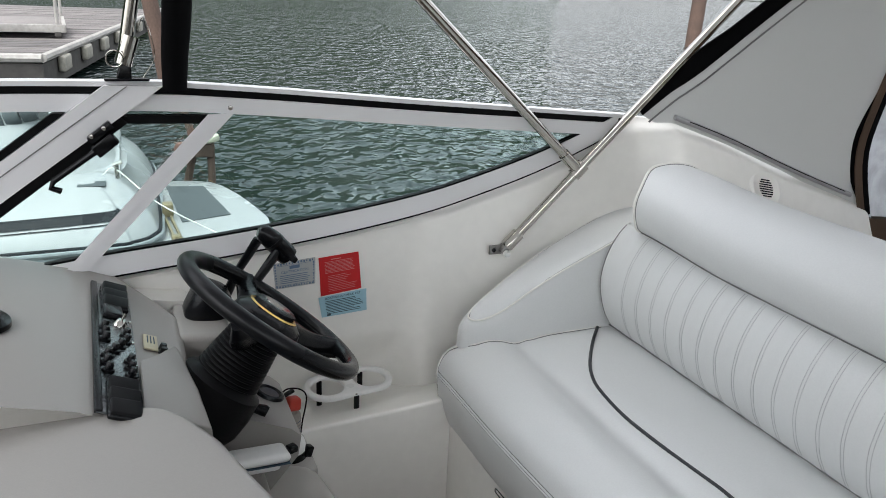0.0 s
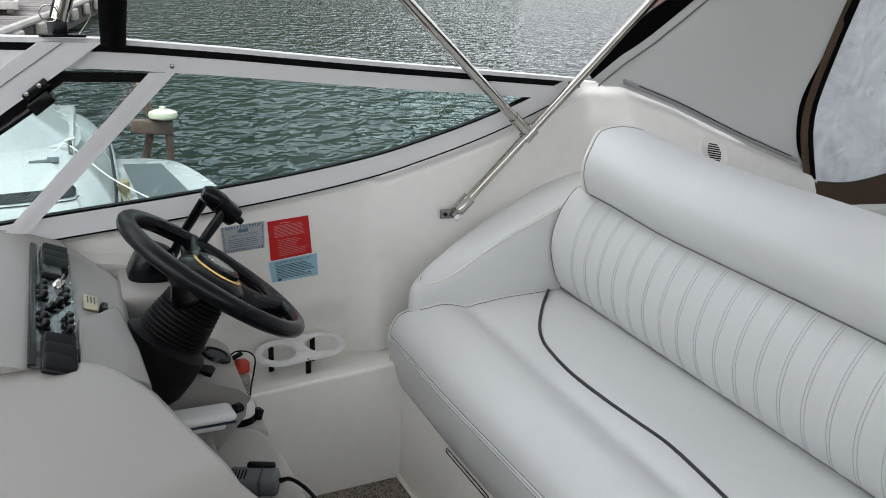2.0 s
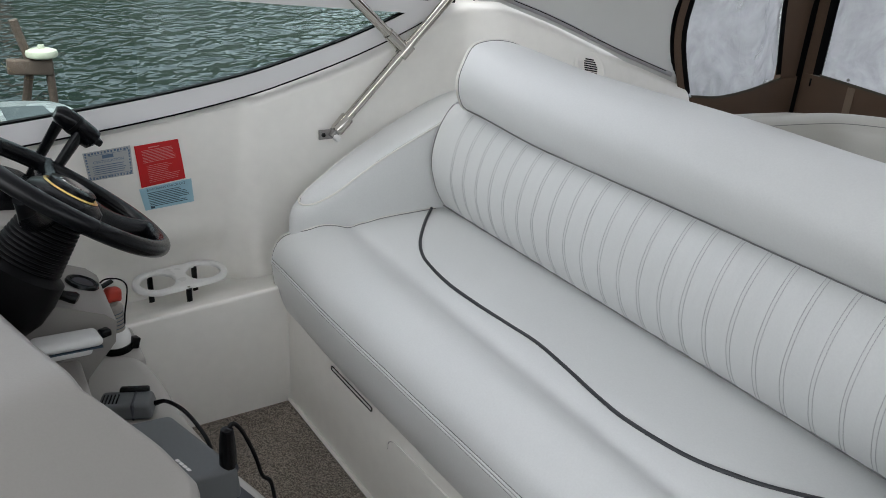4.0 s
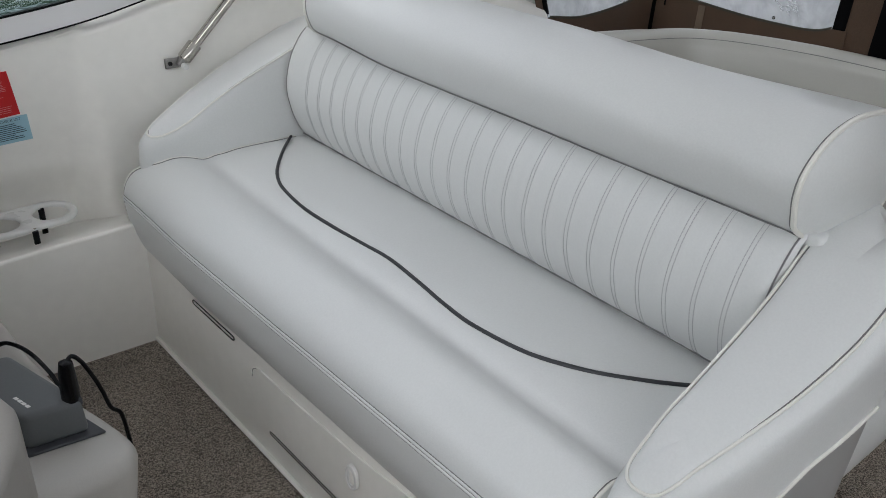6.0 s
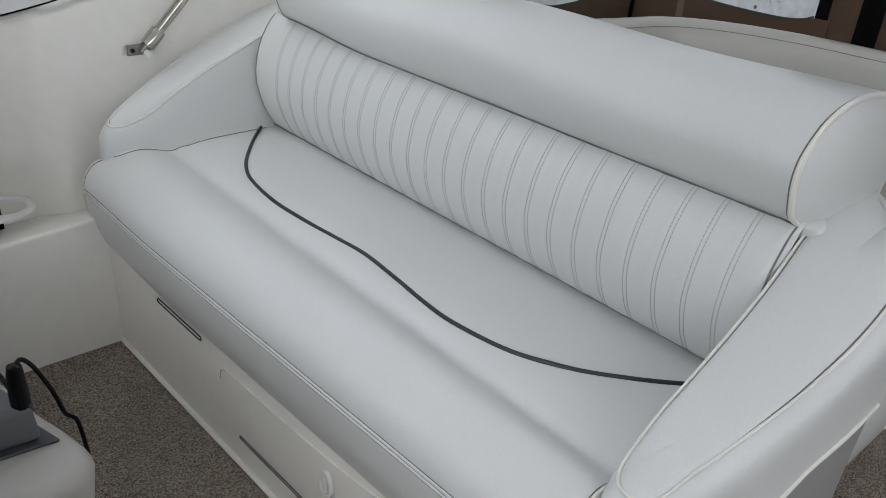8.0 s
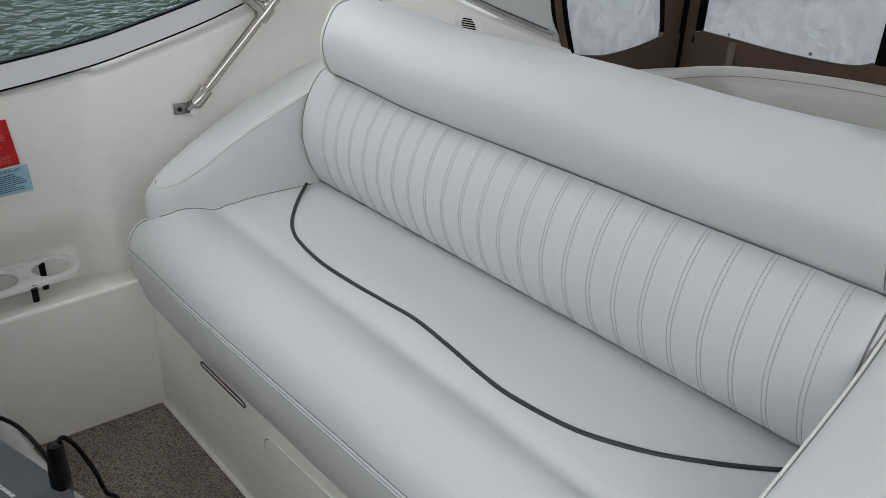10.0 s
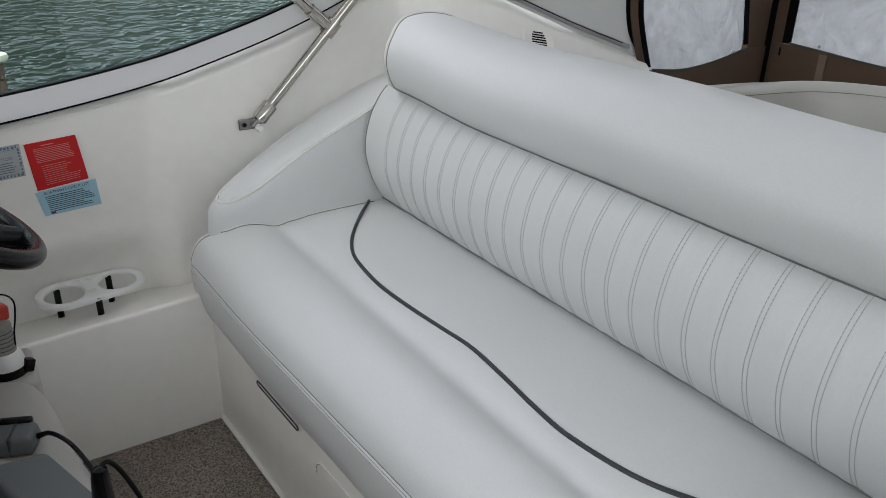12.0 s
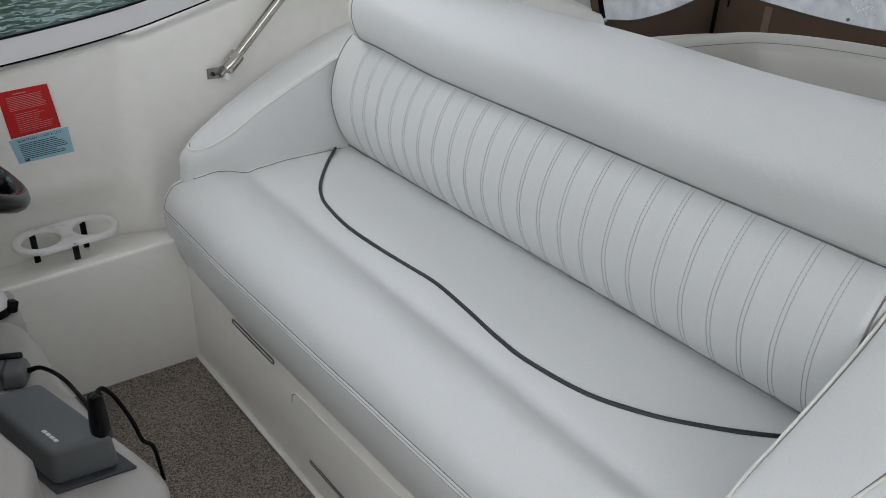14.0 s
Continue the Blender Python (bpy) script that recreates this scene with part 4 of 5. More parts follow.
NEAR_AFT = [(0.502, -1.528, 0.785), (0.535, -1.505, 0.798), (0.575, -1.465, 0.80), (0.625, -1.425, 0.80), (0.66, -1.405, 0.80)]


def skirt_z(x):
    return interp(x, [(0.05, 0.37), (0.14, 0.40), (0.255, 0.487), (0.335, 0.550), (0.448, 0.588), (0.60, 0.60)])


near_arm, near_edge = arm(NEAR_IN, NEAR_TIP, NEAR_OUT, NEAR_AFT, -1, skirt_z, 0.040)
lower = [p for p in near_edge if p.y < -1.44]
part("skirt_trim", tube([p + Vector((0, -0.001, 0)) for p in lower if p.x < 0.475], 0.0032, 8), PIPING, near_arm)


def end_panel(u, v):
    p = lower[int(round(u * (len(lower) - 1)))]
    return Vector((min(p.x, 0.62), p.y + 0.006 + 0.012 * v, (p.z + 0.004) * (1 - v)))


part("end_panel", sheet(end_panel, len(lower) - 1, 8), GELWHITE, bench, "smooth white end panel below the armrest")

# moulded base
base_poly = [(-0.003, 0.02), (0.0637, -1.39), (0.10, -1.415), (0.60, -1.43), (0.64, -1.40), (0.66, 0.02)]
base = part("base", prism(base_poly, 0.0, 0.43, 0.0), GEL, bench, "cream moulded gelcoat base with a hatch door")


def front_x(y):
    return -0.003 - 0.048 * y


def on_front(y, z, out=0.002):
    return Vector((front_x(y) - out, y, z))


door = spline([on_front(-0.525, 0.196), on_front(-0.527, 0.212), on_front(-0.541, 0.226), on_front(-0.570, 0.232), on_front(-0.71, 0.234), on_front(-0.91, 0.244), on_front(-1.05, 0.260), on_front(-1.25, 0.285)], 6)
part("hatch_edge", tube(door, 0.0018, 6), GEL, base)
part("hatch_gap", tube([p + Vector((0.0012, 0, -0.0028)) for p in door], 0.0011, 6), SEAM, base)


def slot_loop(y0, y1, z, h):
    """A narrow slot with rounded ends, as a closed line."""
    ends = []
    for y, turn in ((y1, -1), (y0, 1)):
        ends += [on_front(y + turn * h * math.cos(a), z - turn * h * math.sin(a), 0.003) for a in [math.pi / 6 * k - math.pi / 2 for k in range(7)]]
    return ends


for y0, y1, z, h, r in ((-0.265, -0.452, 0.2535, 0.0056, 0.0012), (-0.598, -1.05, 0.082, 0.0038, 0.0009)):
    part("vent_slot", tube(slot_loop(y0, y1, z, h), r, 6, closed=True), GASKET, base, "black slot trim")
L = on_front(-0.90, 0.185, 0.001)
lm = Matrix.Translation(L) @ pose(0, 0, 0, 0, -90) @ Matrix.Diagonal((1.25, 0.8, 1, 1))
latch = part("latch", lathe([(0.0, 0.003), (0.012, 0.003), (0.014, 0.007), (0.021, 0.006), (0.024, 0.0)], 24, lm), WHITEPLASTIC, base, "white plastic flush latch")
part("latch_bar", rbox((0.004, 0.012, 0.030), L + Vector((-0.0045, 0, 0)), bevel=0.0015), GEL, latch)
part("latch_rim", tube([lm @ Vector((0.021 * math.cos(2 * math.pi * k / 30), 0.021 * math.sin(2 * math.pi * k / 30), 0.006)) for k in range(30)], 0.0022, 8, closed=True), WHITEPLASTIC, latch)
part("carpet_trim", tube([on_front(-0.0 - 1.4 * i / 10, 0.006, 0.004) for i in range(11)], 0.006, 6), GEL, base)
part("back_shell", rbox((0.05, 1.38, 0.58), (0.675, -0.72, 0.52), bevel=0.02), GEL, bench)

lump = thing("aft_cushion", "white vinyl cushion behind the helm bench", "cushion")
part("cushion", rbox((0.42, 1.37, 0.20), (0.84, -0.80, 0.27), (0, 0, 0), 0.092, 8), VINYL, lump)
part("piping", tube([(0.955 + 0.095 * math.sin(a), -1.39 - 0.096 * math.cos(a), 0.255) for a in [0.1 * k for k in range(-2, 17)]], 0.0035, 6), PIPING, lump)
part("plinth", rbox((0.26, 1.2, 0.19), (0.80, -0.76, 0.095), bevel=0.02), GEL, lump)

# aft lounge
lounge = thing("aft_lounge", "cream curved aft lounge back with rounded white top edge", "boat seat")
PATHL = spline([(0.80, -0.28, 0), (1.05, -0.31, 0), (1.25, -0.340, 0), (1.40, -0.368, 0), (1.53, -0.408, 0), (1.625, -0.485, 0), (1.69, -0.59, 0), (1.735, -0.72, 0), (1.756, -0.85, 0), (1.762, -1.1, 0), (1.762, -1.9, 0), (1.762, -2.9, 0)], 6)
SECL = [(0.02, 0.30), (0.01, 0.68), (0.0, 0.755), (-0.018, 0.782), (-0.045, 0.788), (-0.068, 0.776), (-0.078, 0.757), (-0.085, 0.73), (-0.10, 0.62), (-0.12, 0.40), (-0.13, 0.25)]


def lounge_point(u, v):
    i = min(int(round(u * (len(PATHL) - 1))), len(PATHL) - 1)
    p = PATHL[i]
    d = (PATHL[min(i + 1, len(PATHL) - 1)] - PATHL[max(i - 1, 0)]).normalized()
    nrm = Vector((d.y, -d.x, 0))
    sec = spline([(a, 0, b) for a, b in SECL], 4)
    if v < 0:
        s = Vector((interp(-v, [(0, -0.004), (0.8, 0.105), (1, 0.112)]) * (1 - 0.85 * smooth((p.x - 1.45) / 0.25)), 0, interp(-v, [(0, 0.766), (0.8, 0.758), (1, 0.73)])))
    else:
        s = sec[int(round(v * (len(sec) - 1)))]
    return p - nrm * s.x + Vector((0, 0, s.z + 0.003))


part("back", sheet(lounge_point, len(PATHL) - 1, 40), LOUNGE, lounge)
# pale beige instead of cream puts the ledge's shade into its colour
part("rear_ledge", sheet(lambda u, v: lounge_point(u, -v), len(PATHL) - 1, 6), GELLEDGE, lounge, "cream ledge behind the lounge back, greyed to hold its shade")
part("seam", tube([Vector(lounge_point(i / (len(PATHL) - 1), 0.545)) + Vector((0, 0, 0.0004)) for i in range(len(PATHL))], 0.0012, 6), SEAM, lounge)


# ---- helm console ----
console = thing("helm_console", "beige textured gelcoat helm console with stepped dash", "boat console")
DASH_TOP = [(-1.62, 0.95), (-1.2, 0.855), (-0.84, 0.757), (-0.66, 0.6825), (-0.6, 0.658)]
DASH_EDGE = [(-0.5, -0.664), (-0.04, -0.660), (0.0, -0.676), (0.10, -0.752), (0.14, -0.785)]


def dash_point(u, v):
    """The sloping dash: its top, a rounded aft edge and the drop below it."""
    y = -0.50 + 0.63 * v
    e = interp(y, DASH_EDGE)
    if u < 0.6:
        x = -1.62 + (e - 0.018 + 1.62) * u / 0.6
        return (x, y, interp(x, DASH_TOP))
    a = min(1.0, (u - 0.6) / 0.15) * math.pi / 2
    z = interp(e - 0.018, DASH_TOP)
    down = max(0.0, (u - 0.75) / 0.25)
    return (e - 0.018 + 0.018 * math.sin(a) + 0.03 * down, y, z - 0.018 * (1 - math.cos(a)) - (z - 0.25) * down)


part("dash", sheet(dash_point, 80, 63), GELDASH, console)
HOOD = [(-0.746, -0.310), (-0.742, -0.304), (-0.715, -0.266), (-0.690, -0.220), (-0.678, -0.218), (-0.670, -0.262), (-0.664, -0.315), (-0.656, -0.37), (-0.648, -0.50), (-0.746, -0.50)]
hood_bm = slab([(p.x, p.y) for p in spline([(x, y, 0) for x, y in HOOD[1:8]], 4)] + [HOOD[8], HOOD[9], HOOD[0]], 0.20, 0.755, 0.005)
for v in hood_bm.verts:
    if v.co.z > 0.6:
        v.co.z -= 0.414 * (v.co.x + 0.786) + 0.004
    else:
        v.co.x += 0.03 * smooth((v.co.x + 0.75) / 0.08)
part("column_hood", hood_bm, GELDASH, console)
part("side_filler", prism([(-1.5, 0.2), (-1.5, 0.70), (-0.80, 0.70), (-0.64, 0.675), (-0.58, 0.62), (-0.56, 0.2)], 0.08, 0.20, 0.0, axis="y"), GEL, console)
WING_EDGE = [(-1.16, -0.56), (-1.05, -0.52), (-0.99, -0.483), (-0.955, -0.473), (-0.91, -0.503), (-0.838, -0.573), (-0.72, -0.612), (-0.61, -0.645), (-0.53, -0.684), (-0.50, -0.71), (-0.49, -0.73)]


def wing_z(x, y):
    """Flat top that bends down towards the companionway."""
    over = max(0.0, -0.80 + 0.5 * (x + 0.594) - y)
    return 0.742 - 0.6 * (over - 0.03 * (1 - math.exp(-over / 0.03)))


def wing_point(u, v):
    y = -1.15 + 0.66 * v
    e = interp(y, WING_EDGE)
    if u < 0.8:
        x = -1.7 + (e - 0.016 + 1.7) * u / 0.8
        return (x, y, wing_z(x, y))
    a = min(1.0, (u - 0.8) / 0.12) * math.pi / 2
    z = wing_z(e - 0.016, y)
    down = max(0.0, (u - 0.92) / 0.08)
    return (e - 0.016 + 0.016 * math.sin(a), y, z - 0.016 * (1 - math.cos(a)) - (z - 0.03) * down)


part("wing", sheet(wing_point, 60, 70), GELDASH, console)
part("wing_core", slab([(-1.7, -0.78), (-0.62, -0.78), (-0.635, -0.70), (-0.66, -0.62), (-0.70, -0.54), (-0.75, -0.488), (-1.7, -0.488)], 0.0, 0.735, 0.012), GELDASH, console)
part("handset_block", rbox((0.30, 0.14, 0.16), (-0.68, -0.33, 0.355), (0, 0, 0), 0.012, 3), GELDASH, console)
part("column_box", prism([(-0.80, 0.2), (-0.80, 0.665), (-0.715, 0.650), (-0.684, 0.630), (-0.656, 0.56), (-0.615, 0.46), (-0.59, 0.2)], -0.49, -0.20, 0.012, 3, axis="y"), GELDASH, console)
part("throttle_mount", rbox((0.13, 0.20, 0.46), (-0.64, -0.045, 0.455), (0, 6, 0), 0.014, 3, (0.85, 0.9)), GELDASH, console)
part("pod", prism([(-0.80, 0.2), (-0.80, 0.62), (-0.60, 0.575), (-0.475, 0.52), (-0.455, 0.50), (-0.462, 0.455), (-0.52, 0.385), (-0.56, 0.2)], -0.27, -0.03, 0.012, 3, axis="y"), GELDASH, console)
LEDGE = [(-0.50, -0.12), (-0.44, -0.135), (-0.40, -0.17), (-0.381, -0.27), (-0.376, -0.375), (-0.364, -0.46), (-0.340, -0.59), (-0.316, -0.67), (-0.300, -0.735), (-0.303, -0.775), (-0.335, -0.805), (-0.42, -0.815)]
ledge_bm = slab([(p.x, p.y) for p in spline([(x, y, 0) for x, y in LEDGE], 4)] + [(-0.95, -0.815), (-0.95, -0.12)], 0.0, 0.350, 0.03)
for v in ledge_bm.verts:
    if v.co.z < 0.1 and v.co.x > -0.6:
        v.co.x -= 0.045
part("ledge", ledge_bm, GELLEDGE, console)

# switch panel on the dash
panel = thing("switch_panel", "dark marbled switch panel with black rockers and push buttons", "switch panel")
PM = Matrix.Translation((-0.786, -0.225, 0.7375)) @ pose(0, 0, 0, 0, 22.5, 1.2)


def on_panel(size, x, y, z, bevel=0.003, rz=0, seg=3):
    b = rbox(size, (x, y, z), (0, 0, rz), bevel, seg)
    b.transform(PM)
    return b


part("plate", on_panel((0.072, 0.55, 0.004), 0, 0, 0.002, 0.001), BURL, panel, "dark marbled glossy plate")
part("side_strip", on_panel((0.012, 0.55, 0.008), -0.033, 0, 0.003, 0.002), BLACK, panel)
for y in (0.192, -0.238):
    r = part("rocker_pad", on_panel((0.052, 0.116, 0.010), 0.004, y, 0.008, 0.004, seg=3), BLACK, panel)
    for k in range(3):
        b = rbox((0.048, 0.036, 0.010), (0, 0, 0), (14, 0, 0), 0.0035, 3)
        for v in b.verts:
            v.co.z += 0.004 - 8.0 * v.co.x * v.co.x
        b.transform(PM @ Matrix.Translation((0.004, y - 0.037 + 0.037 * k, 0.0145)))
        part("rocker", b, BLACKSOFT, r)
part("key_block", on_panel((0.036, 0.05, 0.014), -0.002, 0.115, 0.010, 0.004), BLACK, panel)
km = PM @ Matrix.Translation((0.012, 0.07, 0.004))
part("ignition", lathe([(0, 0.012), (0.007, 0.012), (0.009, 0.010), (0.013, 0.004), (0.014, 0)], 20, km), STEEL, panel, "chrome ignition switch")
part("toggle", tube([km @ Vector((0, 0, 0.01)), km @ Vector((0.003, 0.008, 0.022))], 0.0025, 8), STEEL, panel)
for i, (bx, by) in enumerate([(-0.018, 0.040), (-0.018, 0.012), (-0.018, -0.012), (0.020, 0.022), (0.018, -0.006), (0.008, -0.030), (-0.004, -0.054), (-0.016, -0.080), (-0.018, -0.106), (0.022, -0.088), (0.022, -0.114), (0.022, -0.140), (-0.016, -0.135)]):
    bmat = PM @ Matrix.Translation((bx, by, 0.004))
    part("button", lathe([(0, 0.018), (0.005, 0.0175), (0.0065, 0.014), (0.007, 0.006), (0.0105, 0.005), (0.011, 0)], 16, bmat), BLACK, panel)
for by in (0.28, 0.19, 0.1, 0.0, -0.1, -0.2, -0.28):
    part("panel_screw", lathe([(0, 0.0025), (0.003, 0.002), (0.004, 0)], 10, PM @ Matrix.Translation((0.032, by * 0.95, 0.004))), STEEL, panel)
gm = Matrix.Translation((-1.00, -0.22, 0.802)) @ pose(0, 0, 0, 0, 14, 0)
gauge = thing("gauge", "black round dash gauge in the console", "gauge")
part("bezel", lathe([(0, 0.004), (0.042, 0.004), (0.047, 0.010), (0.055, 0.008), (0.057, 0)], 32, gm), BLACK, gauge)

km2 = Matrix.Translation((-0.724, -0.198, 0.7135)) @ pose(0, 0, 0, 0, 22.5, 0)
plate = thing("control_label", "small cream label plate with two black knobs on the dash", "label")
b = rbox((0.026, 0.062, 0.004), bevel=0.001)
b.transform(km2)
part("plate", b, LABELPLATE, plate)
for k in range(3):
    b = rbox((0.0020, 0.030, 0.001), (-0.006 + 0.006 * k, 0.008, 0.0026), bevel=0)
    b.transform(km2)
    part("print_bar", b, INKDARK, plate)
for dy in (-0.020, -0.004):
    part("knob", lathe([(0, 0.014), (0.006, 0.013), (0.008, 0)], 12, km2 @ Matrix.Translation((0.020, dy - 0.018, 0.0))), BLACK, plate)

# steering wheel
wheel = thing("steering_wheel", "black padded steering wheel with a gold-ringed hub on a ribbed column", "steering wheel")
HUB = Vector((-0.505, -0.245, 0.764))
AX = Vector((0.605, 0.05, 0.795)).normalized()
DN = Vector((0.795, 0, -0.605)).normalized()
YY = AX.cross(DN)
WR = 0.1855


def wheel_point(a, r, h=0.0):
    return HUB + r * (math.cos(a) * DN + math.sin(a) * YY) + h * AX


part("rim", tube([wheel_point(2 * math.pi * k / 72, WR) for k in range(72)], 0.0165, 14, closed=True), BLACK, wheel)
for a in (radians(14), radians(95), radians(238)):
    low = 0.02 if a > 3 else 0.0
    pts = [wheel_point(a, 0.048, -0.022 - low), wheel_point(a, 0.085, -0.024 - low), wheel_point(a, 0.13, -0.018 - low / 2), wheel_point(a, 0.188, -0.002)]
    sp = spline(pts, 5)
    part("spoke", tube(sp, [0.036 - 0.014 * smooth(i / (len(sp) - 1)) for i in range(len(sp))], 14, flat=0.62), BLACK, wheel)
WM = Matrix.Translation(HUB) @ Matrix((DN, YY, AX)).transposed().to_4x4()
part("hub", lathe([(0.060, -0.045), (0.072, -0.018), (0.068, -0.004), (0.052, 0.008), (0.0, 0.011)], 32, WM), BLACK, wheel)
part("emblem_ring", lathe([(0.046, 0.0085), (0.0475, 0.0115), (0.052, 0.0090), (0.046, 0.0070)], 36, WM), GOLD, wheel, "gold trim ring")
part("emblem_boss", lathe([(0.044, 0.008), (0.043, 0.019), (0.038, 0.022), (0.0, 0.0225)], 32, WM), BLACK, wheel)
part("emblem", lathe([(0.0285, 0.0224), (0.0275, 0.0240), (0.0, 0.0250)], 28, WM), STEEL, wheel, "silver hub cap")
prof = [(0.035, -0.03), (0.044, -0.045)]
for k in range(11):
    z = -0.048 - 0.0088 * k
    prof += [(0.049 + 0.0012 * k, z), (0.0535 + 0.0012 * k, z - 0.0022), (0.0535 + 0.0012 * k, z - 0.0050), (0.049 + 0.0012 * k, z - 0.0072)]
prof += [(0.066, -0.148), (0.080, -0.156), (0.084, -0.195), (0.081, -0.235), (0.066, -0.272), (0.044, -0.296), (0.0, -0.302)]
part("column_bellows", lathe(prof, 36, WM), BLACKSOFT, wheel, "ribbed black rubber bellows")
part("tilt_lever", tube([wheel_point(radians(12), 0.06, -0.185), wheel_point(radians(12), 0.098, -0.183), wheel_point(radians(10), 0.118, -0.180), wheel_point(radians(8), 0.124, -0.179)], [0.012, 0.010, 0.013, 0.011], 10), BLACK, wheel)

gm2 = Matrix.Translation((-0.495, -0.135, 0.53)) @ pose(0, 0, 0, 0, 24, 0)
g2 = thing("gauge", "small round black bezelled gauge on the console pod", "gauge")
part("bezel", lathe([(0, 0.003), (0.022, 0.003), (0.026, 0.008), (0.032, 0.006), (0.034, 0)], 28, gm2), BLACK, g2)
part("dial", lathe([(0, 0.0045), (0.021, 0.0045), (0.022, 0.003)], 24, gm2), DARKPLASTIC, g2)

# throttle
throttle = thing("throttle_lever", "black twin throttle control lever beside the wheel", "throttle")
part("body", rbox((0.085, 0.10, 0.10), (-0.600, -0.01, 0.700), (0, 28, 0), 0.030, 5), BLACK, throttle)
part("lever", tube([(-0.565, 0.035, 0.68), (-0.520, 0.04, 0.76), (-0.478, 0.035, 0.825)], [0.016, 0.013, 0.015], 10, flat=0.6), BLACK, throttle)
part("lever", tube([(-0.555, -0.055, 0.68), (-0.500, -0.045, 0.755), (-0.448, -0.030, 0.815)], [0.016, 0.013, 0.015], 10, flat=0.6), BLACK, throttle)
GR = [(-0.486, -0.020, 0.862), (-0.478, -0.020, 0.858), (-0.462, -0.020, 0.842), (-0.446, -0.020, 0.824), (-0.434, -0.020, 0.808), (-0.424, -0.020, 0.797), (-0.420, -0.020, 0.792)]
grip = part("grip", tube(GR, [0.012, 0.018, 0.021, 0.021, 0.023, 0.021, 0.011], 16, flat=1.15), BLACK, throttle)
part("grip_collar", tube([(-0.457, -0.020, 0.8365), (-0.452, -0.020, 0.831)], 0.0222, 16, flat=1.15), BLACKSOFT, grip)
part("grip_button", rbox((0.016, 0.026, 0.014), (-0.416, -0.03, 0.796), (0, 38, 0), 0.004), BLACKSOFT, grip)

# stickers
def sticker(name, label, mat, corners, rows, ink, title=None):
    """A thin card on the side wall, corners (x, z) clockwise from its upper left."""
    th = thing(name, label, "sticker")

    def lift(s, t, out=0.003):
        a = Vector(corners[0]).lerp(Vector(corners[1]), s)
        b = Vector(corners[3]).lerp(Vector(corners[2]), s)
        p = a.lerp(b, t)
        return Vector((p.x, wall_y(p.x, p.y) - out, p.y))
    bm = sheet(lambda u, v: lift(u, v), 8, 8)
    thicken(part("card", bm, mat, th), 0.001)
    for s0, s1, t, h in rows:
        part("print_bar", sheet(lambda u, v: lift(s0 + (s1 - s0) * u, t + h * v, 0.0036), 6, 1), ink, th)
    if title:
        text, s, t, size = title
        o, e = lift(s, t, 0.0042), lift(s + 0.1, t, 0.0042)
        d = (e - o).normalized()
        up = Vector((0, -1, 0)).cross(d) * -1
        up = d.cross(Vector((0, -1, 0))) * -1
        m = Matrix((d, up, Vector((0, -1, 0)))).transposed().to_4x4()
        lettering(text, size, Matrix.Translation(o) @ m, ink, th)
    return th


rr = random.Random(4)
rows = [(0.30, 0.55, 0.07, 0.02)] + [(0.14, 0.86 + rr.uniform(-0.04, 0.02), 0.13 + 0.035 * k, 0.011) for k in range(9)] + [(0.20, rr.uniform(0.6, 0.92), 0.50 + 0.045 * k, 0.010) for k in range(10)]
sticker("warning_sticker", "red vinyl warning sticker with pale print on the cockpit side", REDSTICK, [(-0.314, 0.722), (-0.211, 0.730), (-0.196, 0.621), (-0.303, 0.609)], rows, INKWHITE)
rows = [(0.12, rr.uniform(0.7, 0.95), 0.24 + 0.075 * k, 0.03) for k in range(9)] + [(0.12, 0.20, 0.88, 0.08)]
sticker("checklist_sticker", "light blue checklist sticker with dark print on the cockpit side", BLUESTICK, [(-0.309, 0.605), (-0.182, 0.618), (-0.176, 0.551), (-0.297, 0.543)], rows, INKDARK, ("BOATMAN'S CHECK LIST", 0.5, 0.11, 0.0085))
rows = [(0.03 + 0.068 * k, 0.03 + 0.068 * k + rr.uniform(0.025, 0.05), t + rr.uniform(-0.01, 0.01), 0.07) for k in range(14) for t in (0.03, 0.90)]
rows += [(s0, s0 + 0.035, 0.12 + 0.105 * k, rr.uniform(0.04, 0.08)) for k in range(8) for s0 in (0.025, 0.94)]
rows += [(0.10, 0.90, 0.125, 0.012), (0.10, 0.90, 0.875, 0.012), (0.38, 0.62, 0.16, 0.12)]
rows += [(0.14, 0.86 + rr.uniform(-0.06, 0.0), 0.50 + 0.072 * k, 0.026) for k in range(5)]
sticker("certificate_sticker", "silver certification sticker with a blue border on the cockpit side", GREYSTICK, [(-0.428, 0.718), (-0.322, 0.726), (-0.320, 0.651), (-0.420, 0.645)], rows, INKBLUE, ("CERTIFICATION", 0.5, 0.38, 0.0095))

# cup holder
cup = thing("cup_holder", "white plastic double cup holder ring on black pegs", "cup holder")
C1, C2 = Vector((-0.296, 0.142, 0.363)), Vector((-0.176, 0.158, 0.363))


